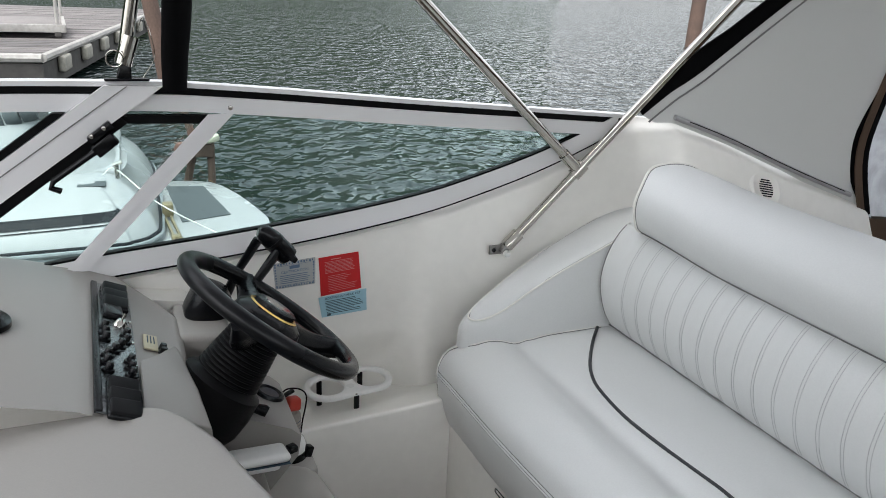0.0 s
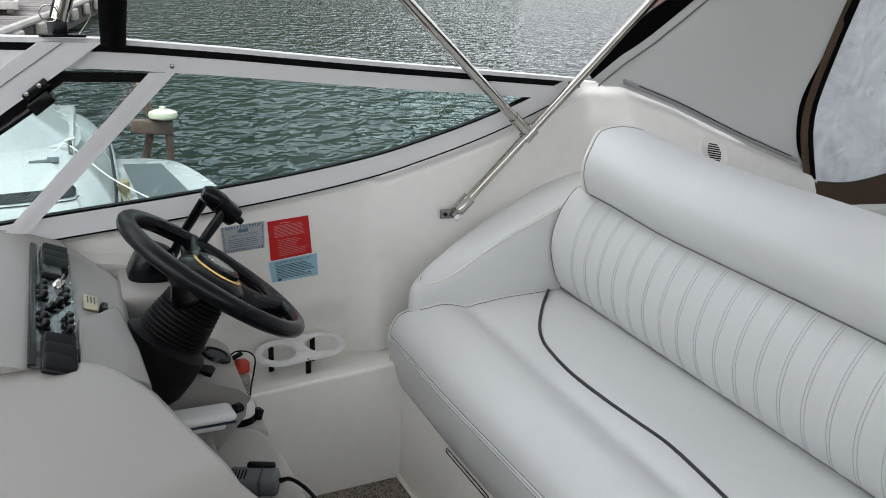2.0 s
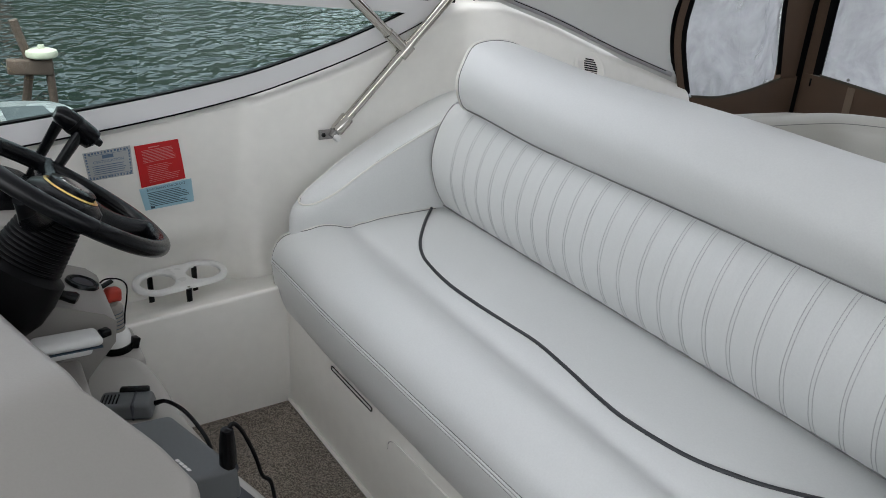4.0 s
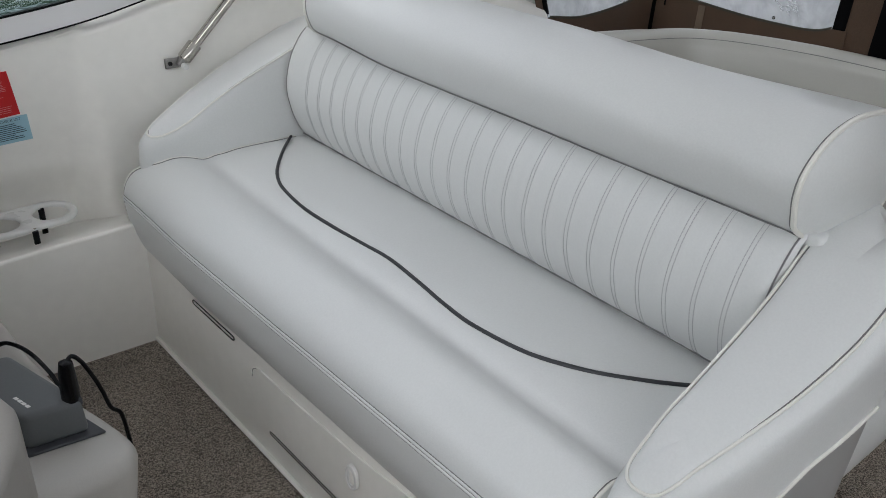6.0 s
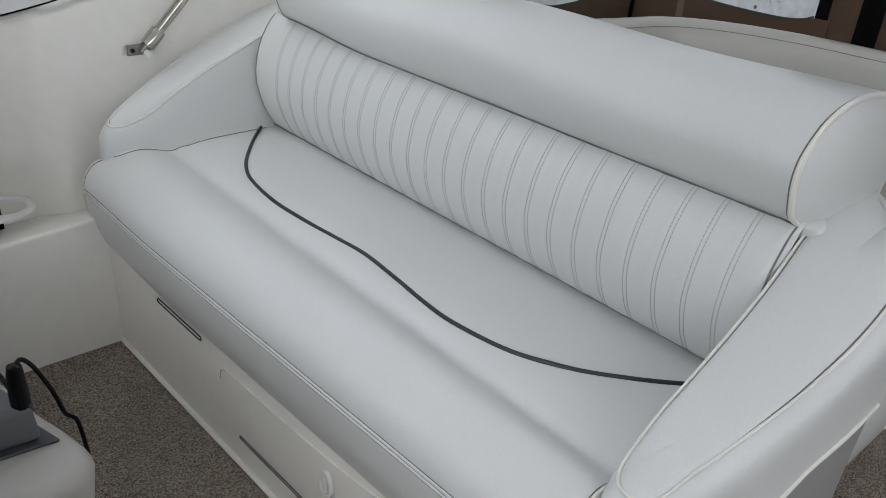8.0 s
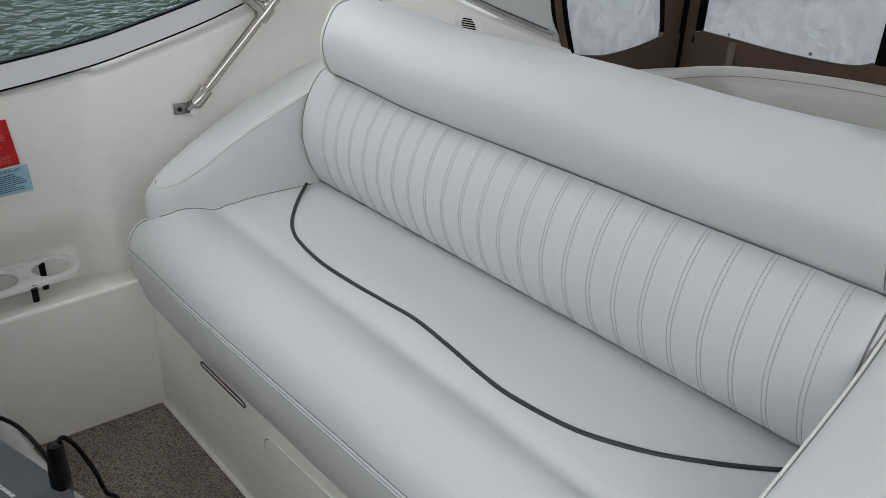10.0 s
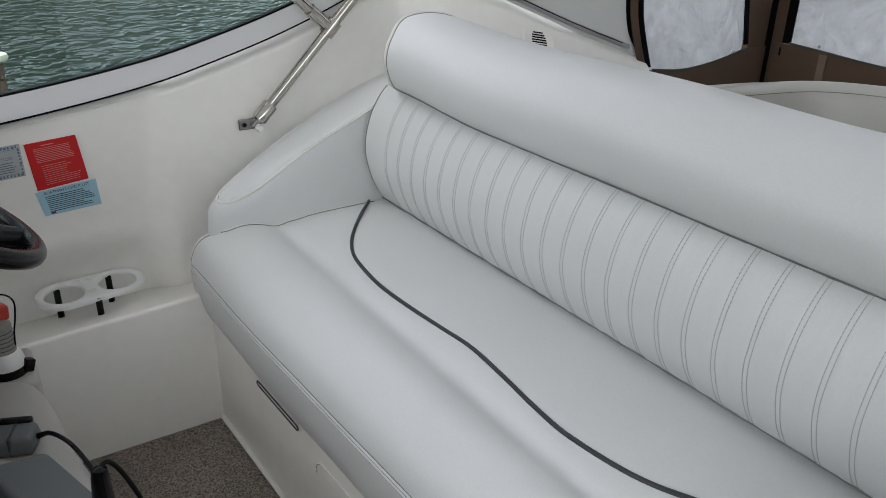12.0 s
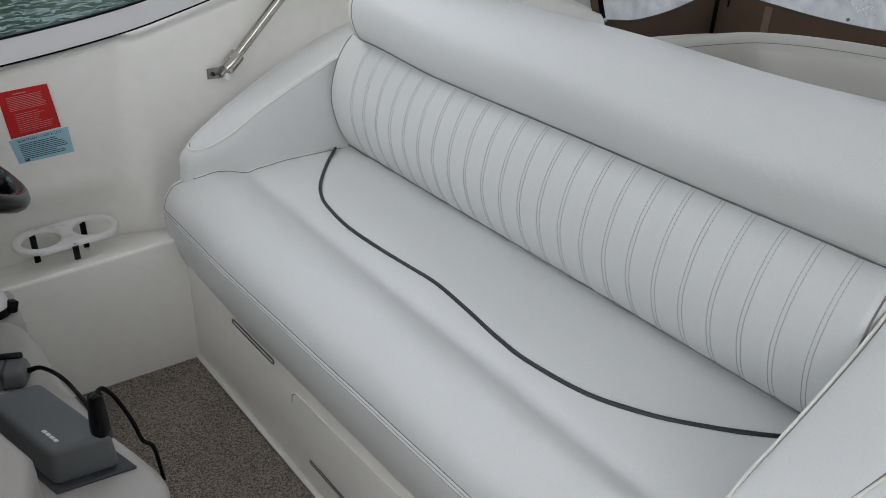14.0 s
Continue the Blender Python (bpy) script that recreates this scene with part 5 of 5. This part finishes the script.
def cup_ring():
    """An oblong plate with two round holes, its edges rounded."""
    half = (C2 - C1).length / 2
    ux = (C2 - C1).normalized()
    uy = Vector((-ux.y, ux.x, 0))
    mid = (C1 + C2) / 2
    n, ro, ri = 48, 0.0620, 0.0435
    prof = [(0.0, -0.0045), (0.0, 0.002), (0.12, 0.0052), (0.3, 0.0062), (0.75, 0.0062), (0.92, 0.0045), (1.0, 0.001), (1.0, -0.0045)]
    bm = bmesh.new()
    for side in (-1, 1):
        rings = []
        for f, h in prof:
            ring = []
            for k in range(n):
                a = 2 * math.pi * k / n
                ci, si = math.cos(a), math.sin(a)
                inner = Vector((side * half + ri * ci, ri * si, 0))
                if side * ci >= 0:
                    outer = Vector((side * half + ro * ci, ro * si, 0))
                else:
                    reach = min(half / max(1e-6, abs(ci)), ro / max(1e-6, abs(si)))
                    outer = Vector((side * half + reach * ci, reach * si, 0))
                    if abs(outer.x) < 1e-6:
                        h_use = 0.0062 if h > 0 else h
                        p = inner.lerp(outer, f)
                        ring.append(bm.verts.new(mid + ux * p.x + uy * p.y + Vector((0, 0, h if f < 0.5 else h_use))))
                        continue
                p = inner.lerp(outer, f)
                ring.append(bm.verts.new(mid + ux * p.x + uy * p.y + Vector((0, 0, h))))
            rings.append(ring)
        for lo, hi in zip(rings, rings[1:] + rings[:1]):
            for k in range(n):
                bm.faces.new((lo[k], lo[(k + 1) % n], hi[(k + 1) % n], hi[k]))
    bmesh.ops.remove_doubles(bm, verts=bm.verts[:], dist=0.0004)
    turn = Matrix.Rotation(radians(3), 4, ux)
    bm.transform(Matrix.Translation(mid) @ turn @ Matrix.Translation(-mid))
    return bm


part("ring", cup_ring(), WHITEPLASTIC, cup)
for x, y in ((-0.306, 0.190), (-0.188, 0.206), (-0.232, 0.088)):
    z = 0.360 + 0.05 * (y - 0.150)
    part("peg", tube([(x, y, 0.26), (x, y, z)], 0.0075, 10), BLACK, cup, "black peg")
    part("ring_screw", lathe([(0, 0.002), (0.003, 0.0015), (0.004, 0)], 10, Matrix.Translation((x, y, z + 0.006))), STEEL, cup)

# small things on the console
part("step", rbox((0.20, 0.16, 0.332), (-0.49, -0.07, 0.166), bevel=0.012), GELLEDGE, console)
ext = thing("spray_canister", "small white canister with a red head, wire guard and black strap", "canister")
EM = Matrix.Translation((-0.440, -0.085, 0.331))
part("bottle", lathe([(0, 0.0), (0.033, 0.0), (0.034, 0.004), (0.034, 0.030), (0.031, 0.042), (0.025, 0.050), (0.024, 0.052)], 28, EM), WHITEPLASTIC, ext)
part("label_sleeve", lathe([(0.0235, 0.050), (0.0240, 0.052), (0.0240, 0.108), (0.0235, 0.110), (0.018, 0.116), (0.018, 0.124), (0, 0.124)], 28, EM), SLEEVE, ext, "grey printed label sleeve")
for k in range(5):
    part("print_bar", lathe([(0.0242, 0.060 + 0.009 * k), (0.0246, 0.061 + 0.009 * k), (0.0242, 0.062 + 0.009 * k)], 28, EM), INKDARK, ext)
strap = part("strap", lathe([(0.034, 0.002), (0.0372, 0.002), (0.0372, 0.019), (0.034, 0.019)], 28, EM), BLACK, ext, "black strap")
part("strap_buckle", rbox((0.020, 0.020, 0.026), (-0.404, -0.098, 0.346), (0, 20, 20), 0.003), BLACK, strap)
part("head", rbox((0.038, 0.030, 0.032), (-0.434, -0.085, 0.468), (0, 12, 20), 0.008, 3, (0.85, 0.85)), REDPLASTIC, ext, "red plastic head")
part("lever", rbox((0.036, 0.012, 0.006), (-0.446, -0.082, 0.492), (0, -14, 20), 0.002), BLACK, ext)
loop = spline([(-0.462, -0.085, 0.494), (-0.445, -0.086, 0.507), (-0.418, -0.088, 0.503), (-0.404, -0.090, 0.486), (-0.407, -0.092, 0.455), (-0.414, -0.094, 0.425), (-0.418, -0.095, 0.395)], 6)
part("wire_guard", tube(loop, 0.0018, 6), BLACK, ext)

handset = thing("white_handset", "white plastic handset lying on the console pod", "handset")
part("shell", rbox((0.118, 0.055, 0.020), (-0.553, -0.336, 0.514), (0, 6, 8), 0.011, 4), WHITEPLASTIC, handset)
part("under", rbox((0.085, 0.043, 0.022), (-0.556, -0.336, 0.498), (0, 6, 8), 0.008, 3), WHITEPLASTIC, handset)
part("joint_line", rbox((0.112, 0.0535, 0.0018), (-0.553, -0.336, 0.5035), (0, 6, 8), 0.0005, 1), INKDARK, handset)
part("clip", rbox((0.02, 0.02, 0.014), (-0.486, -0.326, 0.512), (0, 0, 20), 0.004), BLACK, handset)

mic = thing("radio_microphone", "grey handheld radio microphone with a black cable on the ledge", "microphone")
MM = Matrix.Translation((-0.470, -0.368, 0.351)) @ pose(0, 0, 0, 0, 0, -22)


def on_mic(size, at, bevel, seg=3, taper=None):
    b = rbox(size, at, (0, 0, 0), bevel, seg, taper)
    b.transform(MM)
    return b


part("body", on_mic((0.105, 0.062, 0.034), (0, 0, 0.017), 0.009, 4, (0.9, 0.86)), GREYPLASTIC, mic)
part("talk_key", on_mic((0.056, 0.016, 0.016), (0.012, 0.026, 0.032), 0.005), BLACK, mic, "black push-to-talk key")
part("band", on_mic((0.007, 0.060, 0.036), (0.016, 0, 0.0175), 0.004), DARKPLASTIC, mic)
for k in range(5):
    part("grille_slot", on_mic((0.0028, 0.030, 0.002), (-0.040 + 0.0065 * k, -0.004, 0.0342), 0.0004, 1), BLACK, mic)
cab = spline([MM @ Vector((0.052, 0, 0.018)), (-0.402, -0.398, 0.374), (-0.380, -0.435, 0.370), (-0.364, -0.475, 0.354), (-0.352, -0.505, 0.325), (-0.350, -0.515, 0.27), (-0.352, -0.52, 0.20)], 8)
part("cable", tube(cab, [0.0055 - 0.0015 * min(1, i / 8) for i in range(len(cab))], 8), BLACK, mic, "black cable")

unit = thing("instrument_unit", "blue-grey plastic electronics unit with a black plug on the ledge", "electronics unit")
UM = Matrix.Translation((-0.430, -0.602, 0.350)) @ pose(0, 0, 0, 0, 0, 18)


def on_unit(size, at, bevel, seg=3, taper=None):
    """A block on the unit, whose ends are cut aslant."""
    b = rbox(size, at, (0, 0, 0), bevel, seg, taper)
    for v in b.verts:
        v.co.y -= 0.42 * v.co.x
    b.transform(UM)
    return b


part("flange", on_unit((0.108, 0.236, 0.006), (0.004, 0, 0.003), 0.0025), DARKPLASTIC, unit)
part("case", on_unit((0.090, 0.212, 0.066), (0, 0, 0.038), 0.011, 5, (0.92, 0.97)), GREYPLASTIC, unit)
for k in range(4):
    part("logo_bar", on_unit((0.005, 0.008, 0.0008), (-0.020, -0.045 - 0.0105 * k, 0.0714), 0), WHITEPLASTIC, unit)
part("plug_recess", on_unit((0.022, 0.026, 0.02), (0.034, -0.085, 0.0635), 0.006), DARKPLASTIC, unit)
PB = UM @ Vector((0.034, -0.100, 0.060))
plug = part("plug", tube([PB, PB + Vector((0.001, 0.002, 0.030)), PB + Vector((0.002, 0.003, 0.062)), PB + Vector((0.003, 0.004, 0.076)), PB + Vector((0.004, 0.004, 0.080))], [0.0145, 0.0145, 0.0125, 0.0105, 0.004], 14), BLACK, unit, "black cable plug")
cab = spline([PB + Vector((0.003, 0.003, 0.074)), PB + Vector((0.014, 0.008, 0.081)), PB + Vector((0.027, 0.010, 0.064)), PB + Vector((0.040, 0.010, 0.030)), PB + Vector((0.050, 0.008, -0.004)), PB + Vector((0.058, 0.004, -0.040)), PB + Vector((0.072, 0.0, -0.060)), PB + Vector((0.078, -0.004, -0.13))], 8)
part("cable", tube(cab, 0.0036, 8), BLACK, plug)

# round speaker grille on the coaming
vent = thing("speaker_grille", "round cream speaker grille set in the coaming", "speaker grille")
vx, vz = 0.962, 0.866
vp = Vector((vx, wall_y(vx, vz), vz))
e = 0.01
nx = Vector((e, wall_y(vx + e, vz) - wall_y(vx, vz), 0)).cross(Vector((0, wall_y(vx, vz + e) - wall_y(vx, vz), e))).normalized()
if nx.y > 0:
    nx = -nx
nx = (nx + Vector((0, 0, 0.12))).normalized()
vm = Matrix.Translation(vp + Vector((-0.004, 0, 0)) - nx * 0.004) @ nx.to_track_quat("Z", "X").to_matrix().to_4x4() @ Matrix.Scale(1.12, 4)
part("rim", lathe([(0.0, 0.006), (0.043, 0.006), (0.046, 0.0085), (0.056, 0.007), (0.060, -0.006)], 32, vm), GEL, vent)
for k in range(8):
    h = 0.046 * math.sqrt(max(0.05, 1 - ((k - 3.5) / 4.6) ** 2))
    b = rbox((0.0030, h, 0.003), (-0.022 + 0.0063 * k, 0, 0.006), bevel=0)
    b.transform(vm @ pose(0, 0, 0, 0, 0, -12))
    part("slot", b, GASKET, vent)


# ---- neighbouring boat ----
boat = thing("moored_boat", "white motorboat with a black stripe and swim platform moored alongside", "boat")
PLAT = [(-0.75, 3.25), (-0.3, 3.30), (0.05, 3.45), (0.21, 3.72), (0.17, 4.2), (0.05, 4.75), (-0.12, 5.05), (-0.75, 5.1)]
part("swim_platform", prism([(p.x, p.y) for p in spline([(x, y, 0) for x, y in PLAT], 4)], -0.40, -0.30, 0.02), GELWHITE, boat)
part("nonskid_pad", prism([(-0.38, 3.88), (-0.03, 4.0), (-0.13, 4.85), (-0.42, 4.9)], -0.302, -0.292, 0.004), NONSKID, boat, "dark grey nonskid pad")
HULL = [(-6.0, 3.1), (-3.0, 3.22), (-1.0, 3.30), (-0.70, 3.36), (-0.58, 3.48), (-0.53, 3.7), (-0.50, 4.6), (-0.50, 5.6), (-0.62, 5.75)]
HLINE = spline([(x, y, 0) for x, y in HULL], 8)
SIDE = spline([(0.0, 0, -0.85), (0.0, 0, -0.36), (-0.01, 0, -0.30), (0.015, 0, -0.235), (0.07, 0, -0.16), (0.16, 0, -0.075), (0.28, 0, 0.0), (0.42, 0, 0.05), (0.60, 0, 0.075), (1.0, 0, 0.09)], 4)


def hull_point(u, v, out=0.0):
    """Side and quarter of the neighbouring hull: flared side turning into a rounded deck."""
    i = min(int(round(u * (len(HLINE) - 1))), len(HLINE) - 1)
    d = (HLINE[min(i + 1, len(HLINE) - 1)] - HLINE[max(i - 1, 0)]).normalized()
    inward = (Vector((min(HLINE[i].x, -1.3), 4.6, 0)) - HLINE[i]).normalized()
    k = v * (len(SIDE) - 1)
    a = min(int(k), len(SIDE) - 2)
    s = SIDE[a].lerp(SIDE[a + 1], k - a)
    return HLINE[i] + inward * (s.x - out) + Vector((0, 0, s.z + out * 0.7))


part("hull", sheet(hull_point, len(HLINE) - 1, 44), GELWHITE, boat, "white moulded hull side and deck edge")
part("deck", prism([(-6.0, 3.9), (-1.6, 4.0), (-1.45, 5.5), (-6.0, 5.5)], -0.2, 0.07, 0.0), GELWHITE, boat)
part("transom", prism([(-1.5, 3.9), (-0.75, 3.95), (-0.72, 5.5), (-1.5, 5.5)], -0.8, 0.085, 0.02), GELWHITE, boat)
HR = [HLINE[k] + Vector((0, 0, -0.315)) for k in range(len(HLINE) - 8)]
part("rub_rail", tube(HR, 0.030, 8), GREYRUB, boat, "grey rubber rub rail")
part("rub_rail", tube([Vector(hull_point(k / (len(HLINE) - 1), 0.31, 0.002)) for k in range(len(HLINE) - 8)], 0.014, 8), STRIPE, boat, "dark rub rail insert")
part("rub_rail", tube([Vector(hull_point(k / (len(HLINE) - 1), 0.27, 0.012)) for k in range(len(HLINE) - 8)], 0.016, 8), GREYRUB, boat, "grey rubber rub rail")
NS = 24


def stripe_point(u, v, low, high):
    w = 1 - 0.9 * smooth((u - 0.955) / 0.045)
    return hull_point(u * NS / (len(HLINE) - 1), low + (high - low) * (0.5 + (v - 0.5) * w), 0.004)


thicken(part("stripe", sheet(lambda u, v: stripe_point(u, v, 0.43 + 0.085 * u, 0.495 + 0.085 * u), NS, 4), STRIPE, boat), 0.004)
thicken(part("pinstripe", sheet(lambda u, v: stripe_point(u, v, 0.408 + 0.085 * u, 0.415 + 0.085 * u), NS, 2), STRIPE, boat), 0.003)
COAM = [(-6.0, 3.78), (-2.4, 3.80), (-1.5, 3.82), (-1.08, 3.87), (-0.84, 3.99), (-0.75, 4.25), (-0.75, 4.8), (-0.86, 5.2), (-1.3, 5.35), (-6.0, 5.4)]
CLINE = spline([(x, y, 0) for x, y in COAM], 8)


def coaming_point(u, v):
    i = min(int(round(u * (len(CLINE) - 1))), len(CLINE) - 1)
    d = (CLINE[min(i + 1, len(CLINE) - 1)] - CLINE[max(i - 1, 0)]).normalized()
    p = CLINE[i]
    inward = (Vector((min(p.x, -1.7), 4.6, 0)) - p).normalized()
    high = 0.14 + 0.38 * smooth((-0.45 - p.x) / 1.0)
    a, z = interp(v, [(0, -0.04), (0.12, 0.0), (0.5, 0.16), (0.8, 0.27), (0.92, 0.34), (1, 0.45)]), interp(v, [(0, 0.0), (0.12, 0.04), (0.5, 0.58), (0.8, 0.95), (0.92, 1.0), (1, 0.98)])
    return p + inward * a + Vector((0, 0, 0.05 + high * z))


part("cockpit_coaming", sheet(coaming_point, len(CLINE) - 1, 24), GELWHITE, boat, "white rounded cockpit coaming")
# thin grey sheet stands in for the shaded inside of the recess
part("deck_recess", rbox((0.17, 0.09, 0.006), (-0.93, 3.72, 0.050), (8, 0, -4), 0.0025), NONSKID, boat, "flat grey patch for the shaded recess in the deck")
for k in range(4):
    part("rolled_cover", tube([(-1.60 + 0.095 * k, 4.05, 0.36 + 0.030 * k), (-1.515 + 0.095 * k, 4.05, 0.387 + 0.030 * k)], [0.055, 0.060], 10), NONSKID, boat, "grey rolled cockpit cover")
part("ladder", join(rbox((0.016, 0.52, 0.02), (-0.475, 3.70, -0.275), (0, 0, 3), 0.004), rbox((0.016, 0.52, 0.02), (-0.435, 3.70, -0.275), (0, 0, 3), 0.004), rbox((0.06, 0.05, 0.03), (-0.45, 3.47, -0.27), (0, 0, 3), 0.006), rbox((0.075, 0.09, 0.10), (-0.465, 4.0, -0.23), (0, 0, 0), 0.015)), BRASS, boat, "brass coloured folding ladder")
part("cleat", join(tube([(-0.80, 3.80, 0.15), (-0.74, 3.80, 0.17)], 0.014, 8), tube([(-0.775, 3.80, 0.06), (-0.775, 3.80, 0.16)], 0.014, 8)), STEEL, boat)
rope = spline([(-0.86, 3.76, 0.10), (-0.775, 3.79, 0.12), (-0.52, 3.50, -0.06), (-0.05, 3.1, -0.24), (0.5, 2.4, -0.3)], 10)
tagged(finish("mooring_line", tube(rope, 0.0045, 6), ROPE), "thin white mooring line from the moored boat", "rope")

fender = thing("piling_fender", "cream round buoy on a brown wooden post", "fender")
part("buoy", lathe([(0, 0.12), (0.045, 0.12), (0.05, 0.075), (0.13, 0.07), (0.20, 0.045), (0.215, 0.0), (0.20, -0.04), (0.13, -0.07), (0, -0.075)], 24, Matrix.Translation((-0.03, 5.5, -0.02)) @ Matrix.Scale(0.58, 4)), FENDER, fender)
part("brace", tube([(-0.30, 5.62, -0.9), (-0.12, 5.56, -0.10), (-0.20, 5.52, 0.25)], 0.035, 8), PILE, fender)
part("crossbeam", rbox((0.34, 0.10, 0.12), (-0.13, 5.5, -0.125), (0, 4, 0), 0.015), PILE, fender)
part("post", tube([(0.01, 5.5, -1.0), (0.01, 5.5, -0.07)], 0.035, 10), PILE, fender)


def piling(x, y, top, r, lean):
    return tagged(finish("piling", tube([(x, y, -1.5), (x + lean[0] * 0.5, y + lean[1] * 0.5, top / 2), (x + lean[0], y + lean[1], top)], [r * 1.05, r, r * 0.95], 14), PILE), "weathered brown wooden mooring piling in the water", "piling", group="mooring pilings")


piling(0.30, 13.9, 3.2, 0.14, (-0.85, 0.0))
piling(20.4, 23.7, 5.0, 0.27, (0.25, 0))

# ---- dock ----
dock = thing("floating_dock", "weathered grey plank dock with a pale edge rail and fenders", "dock")
DZ = 0.02
E0, E1 = Vector((-1.71, 11.8, 0)), Vector((1.15, 29.4, 0))
ED = (E1 - E0).normalized()
part("edge_rail", tube([E0 + Vector((0, 0, DZ)), E1 + Vector((0, 0, DZ))], 0.07, 8), DOCKEDGE, dock, "scuffed pale edge rail")
part("edge_rail", tube([E0 + Vector((0, 0, DZ)), E0 + Vector((-8, 0.6, DZ))], 0.07, 8), DOCKEDGE, dock, "scuffed pale edge rail")
DOCKPOLY = [(E0.x, E0.y), (E1.x, E1.y), (E1.x - 9, E1.y + 1), (E0.x - 9, E0.y + 0.65)]
# near-black timber colour carries the shadow below the dock's edge
part("frame", prism(DOCKPOLY, -0.45, -0.06), DOCKFRAME, dock)
plank_mesh = rbox((9.0, 0.19, 0.05), bevel=0.006, seg=1)
plank_first = None
for k in range(82):
    p = E0 + ED * (0.15 + 0.212 * k)
    if plank_first is None:
        plank_first = part("plank", plank_mesh, WOODDOCK, dock)
        ob = plank_first
    else:
        ob = new("plank", plank_first.data)
        ob.parent = dock
    ob.matrix_basis = Matrix.Translation(p + Vector((-4.55, 0.30, DZ - 0.045 + 0.004 * ((k * 7) % 3)))) @ pose(0, 0, 0, 0, 0, -4.2)
for k in range(7):
    p = E0 + ED * (1.2 + 1.9 * k) + Vector((0.06, 0, -0.16))
    part("dock_fender", rbox((0.12, 0.6, 0.26), p, (0, 0, -8), 0.04), DOCKFENDER, dock, "grimy cream rubbing fender")
ramp = thing("gangway", "white framed gangway ramp on the dock", "gangway")
part("ramp_deck", rbox((3.3, 3.0, 0.10), (-3.3, 17.15, 0.19), (0, 0, 3), 0.01), WOODDOCK, ramp)
part("ramp_edge", rbox((3.4, 0.07, 0.15), (-3.22, 15.64, 0.19), (0, 0, 3), 0.01), DOCKEDGE, ramp, "white edge beam")
part("ramp_edge", rbox((0.07, 3.0, 0.15), (-1.62, 17.25, 0.19), (0, 0, 3), 0.01), DOCKEDGE, ramp, "white edge beam")
for x, y in ((-1.66, 15.74), (-1.72, 18.7), (-3.1, 15.66), (-3.1, 18.6)):
    part("post", tube([(x, y, 0.06), (x, y, 1.4)], 0.032, 8), DOCKEDGE, ramp)
    part("foot", rbox((0.12, 0.12, 0.09), (x, y, 0.085), bevel=0.01), DOCKFRAME, ramp)
part("handrail", tube([(-4.8, 15.6, 1.4), (-1.66, 15.74, 1.4), (-1.72, 18.7, 1.4)], 0.03, 8), DOCKEDGE, ramp)
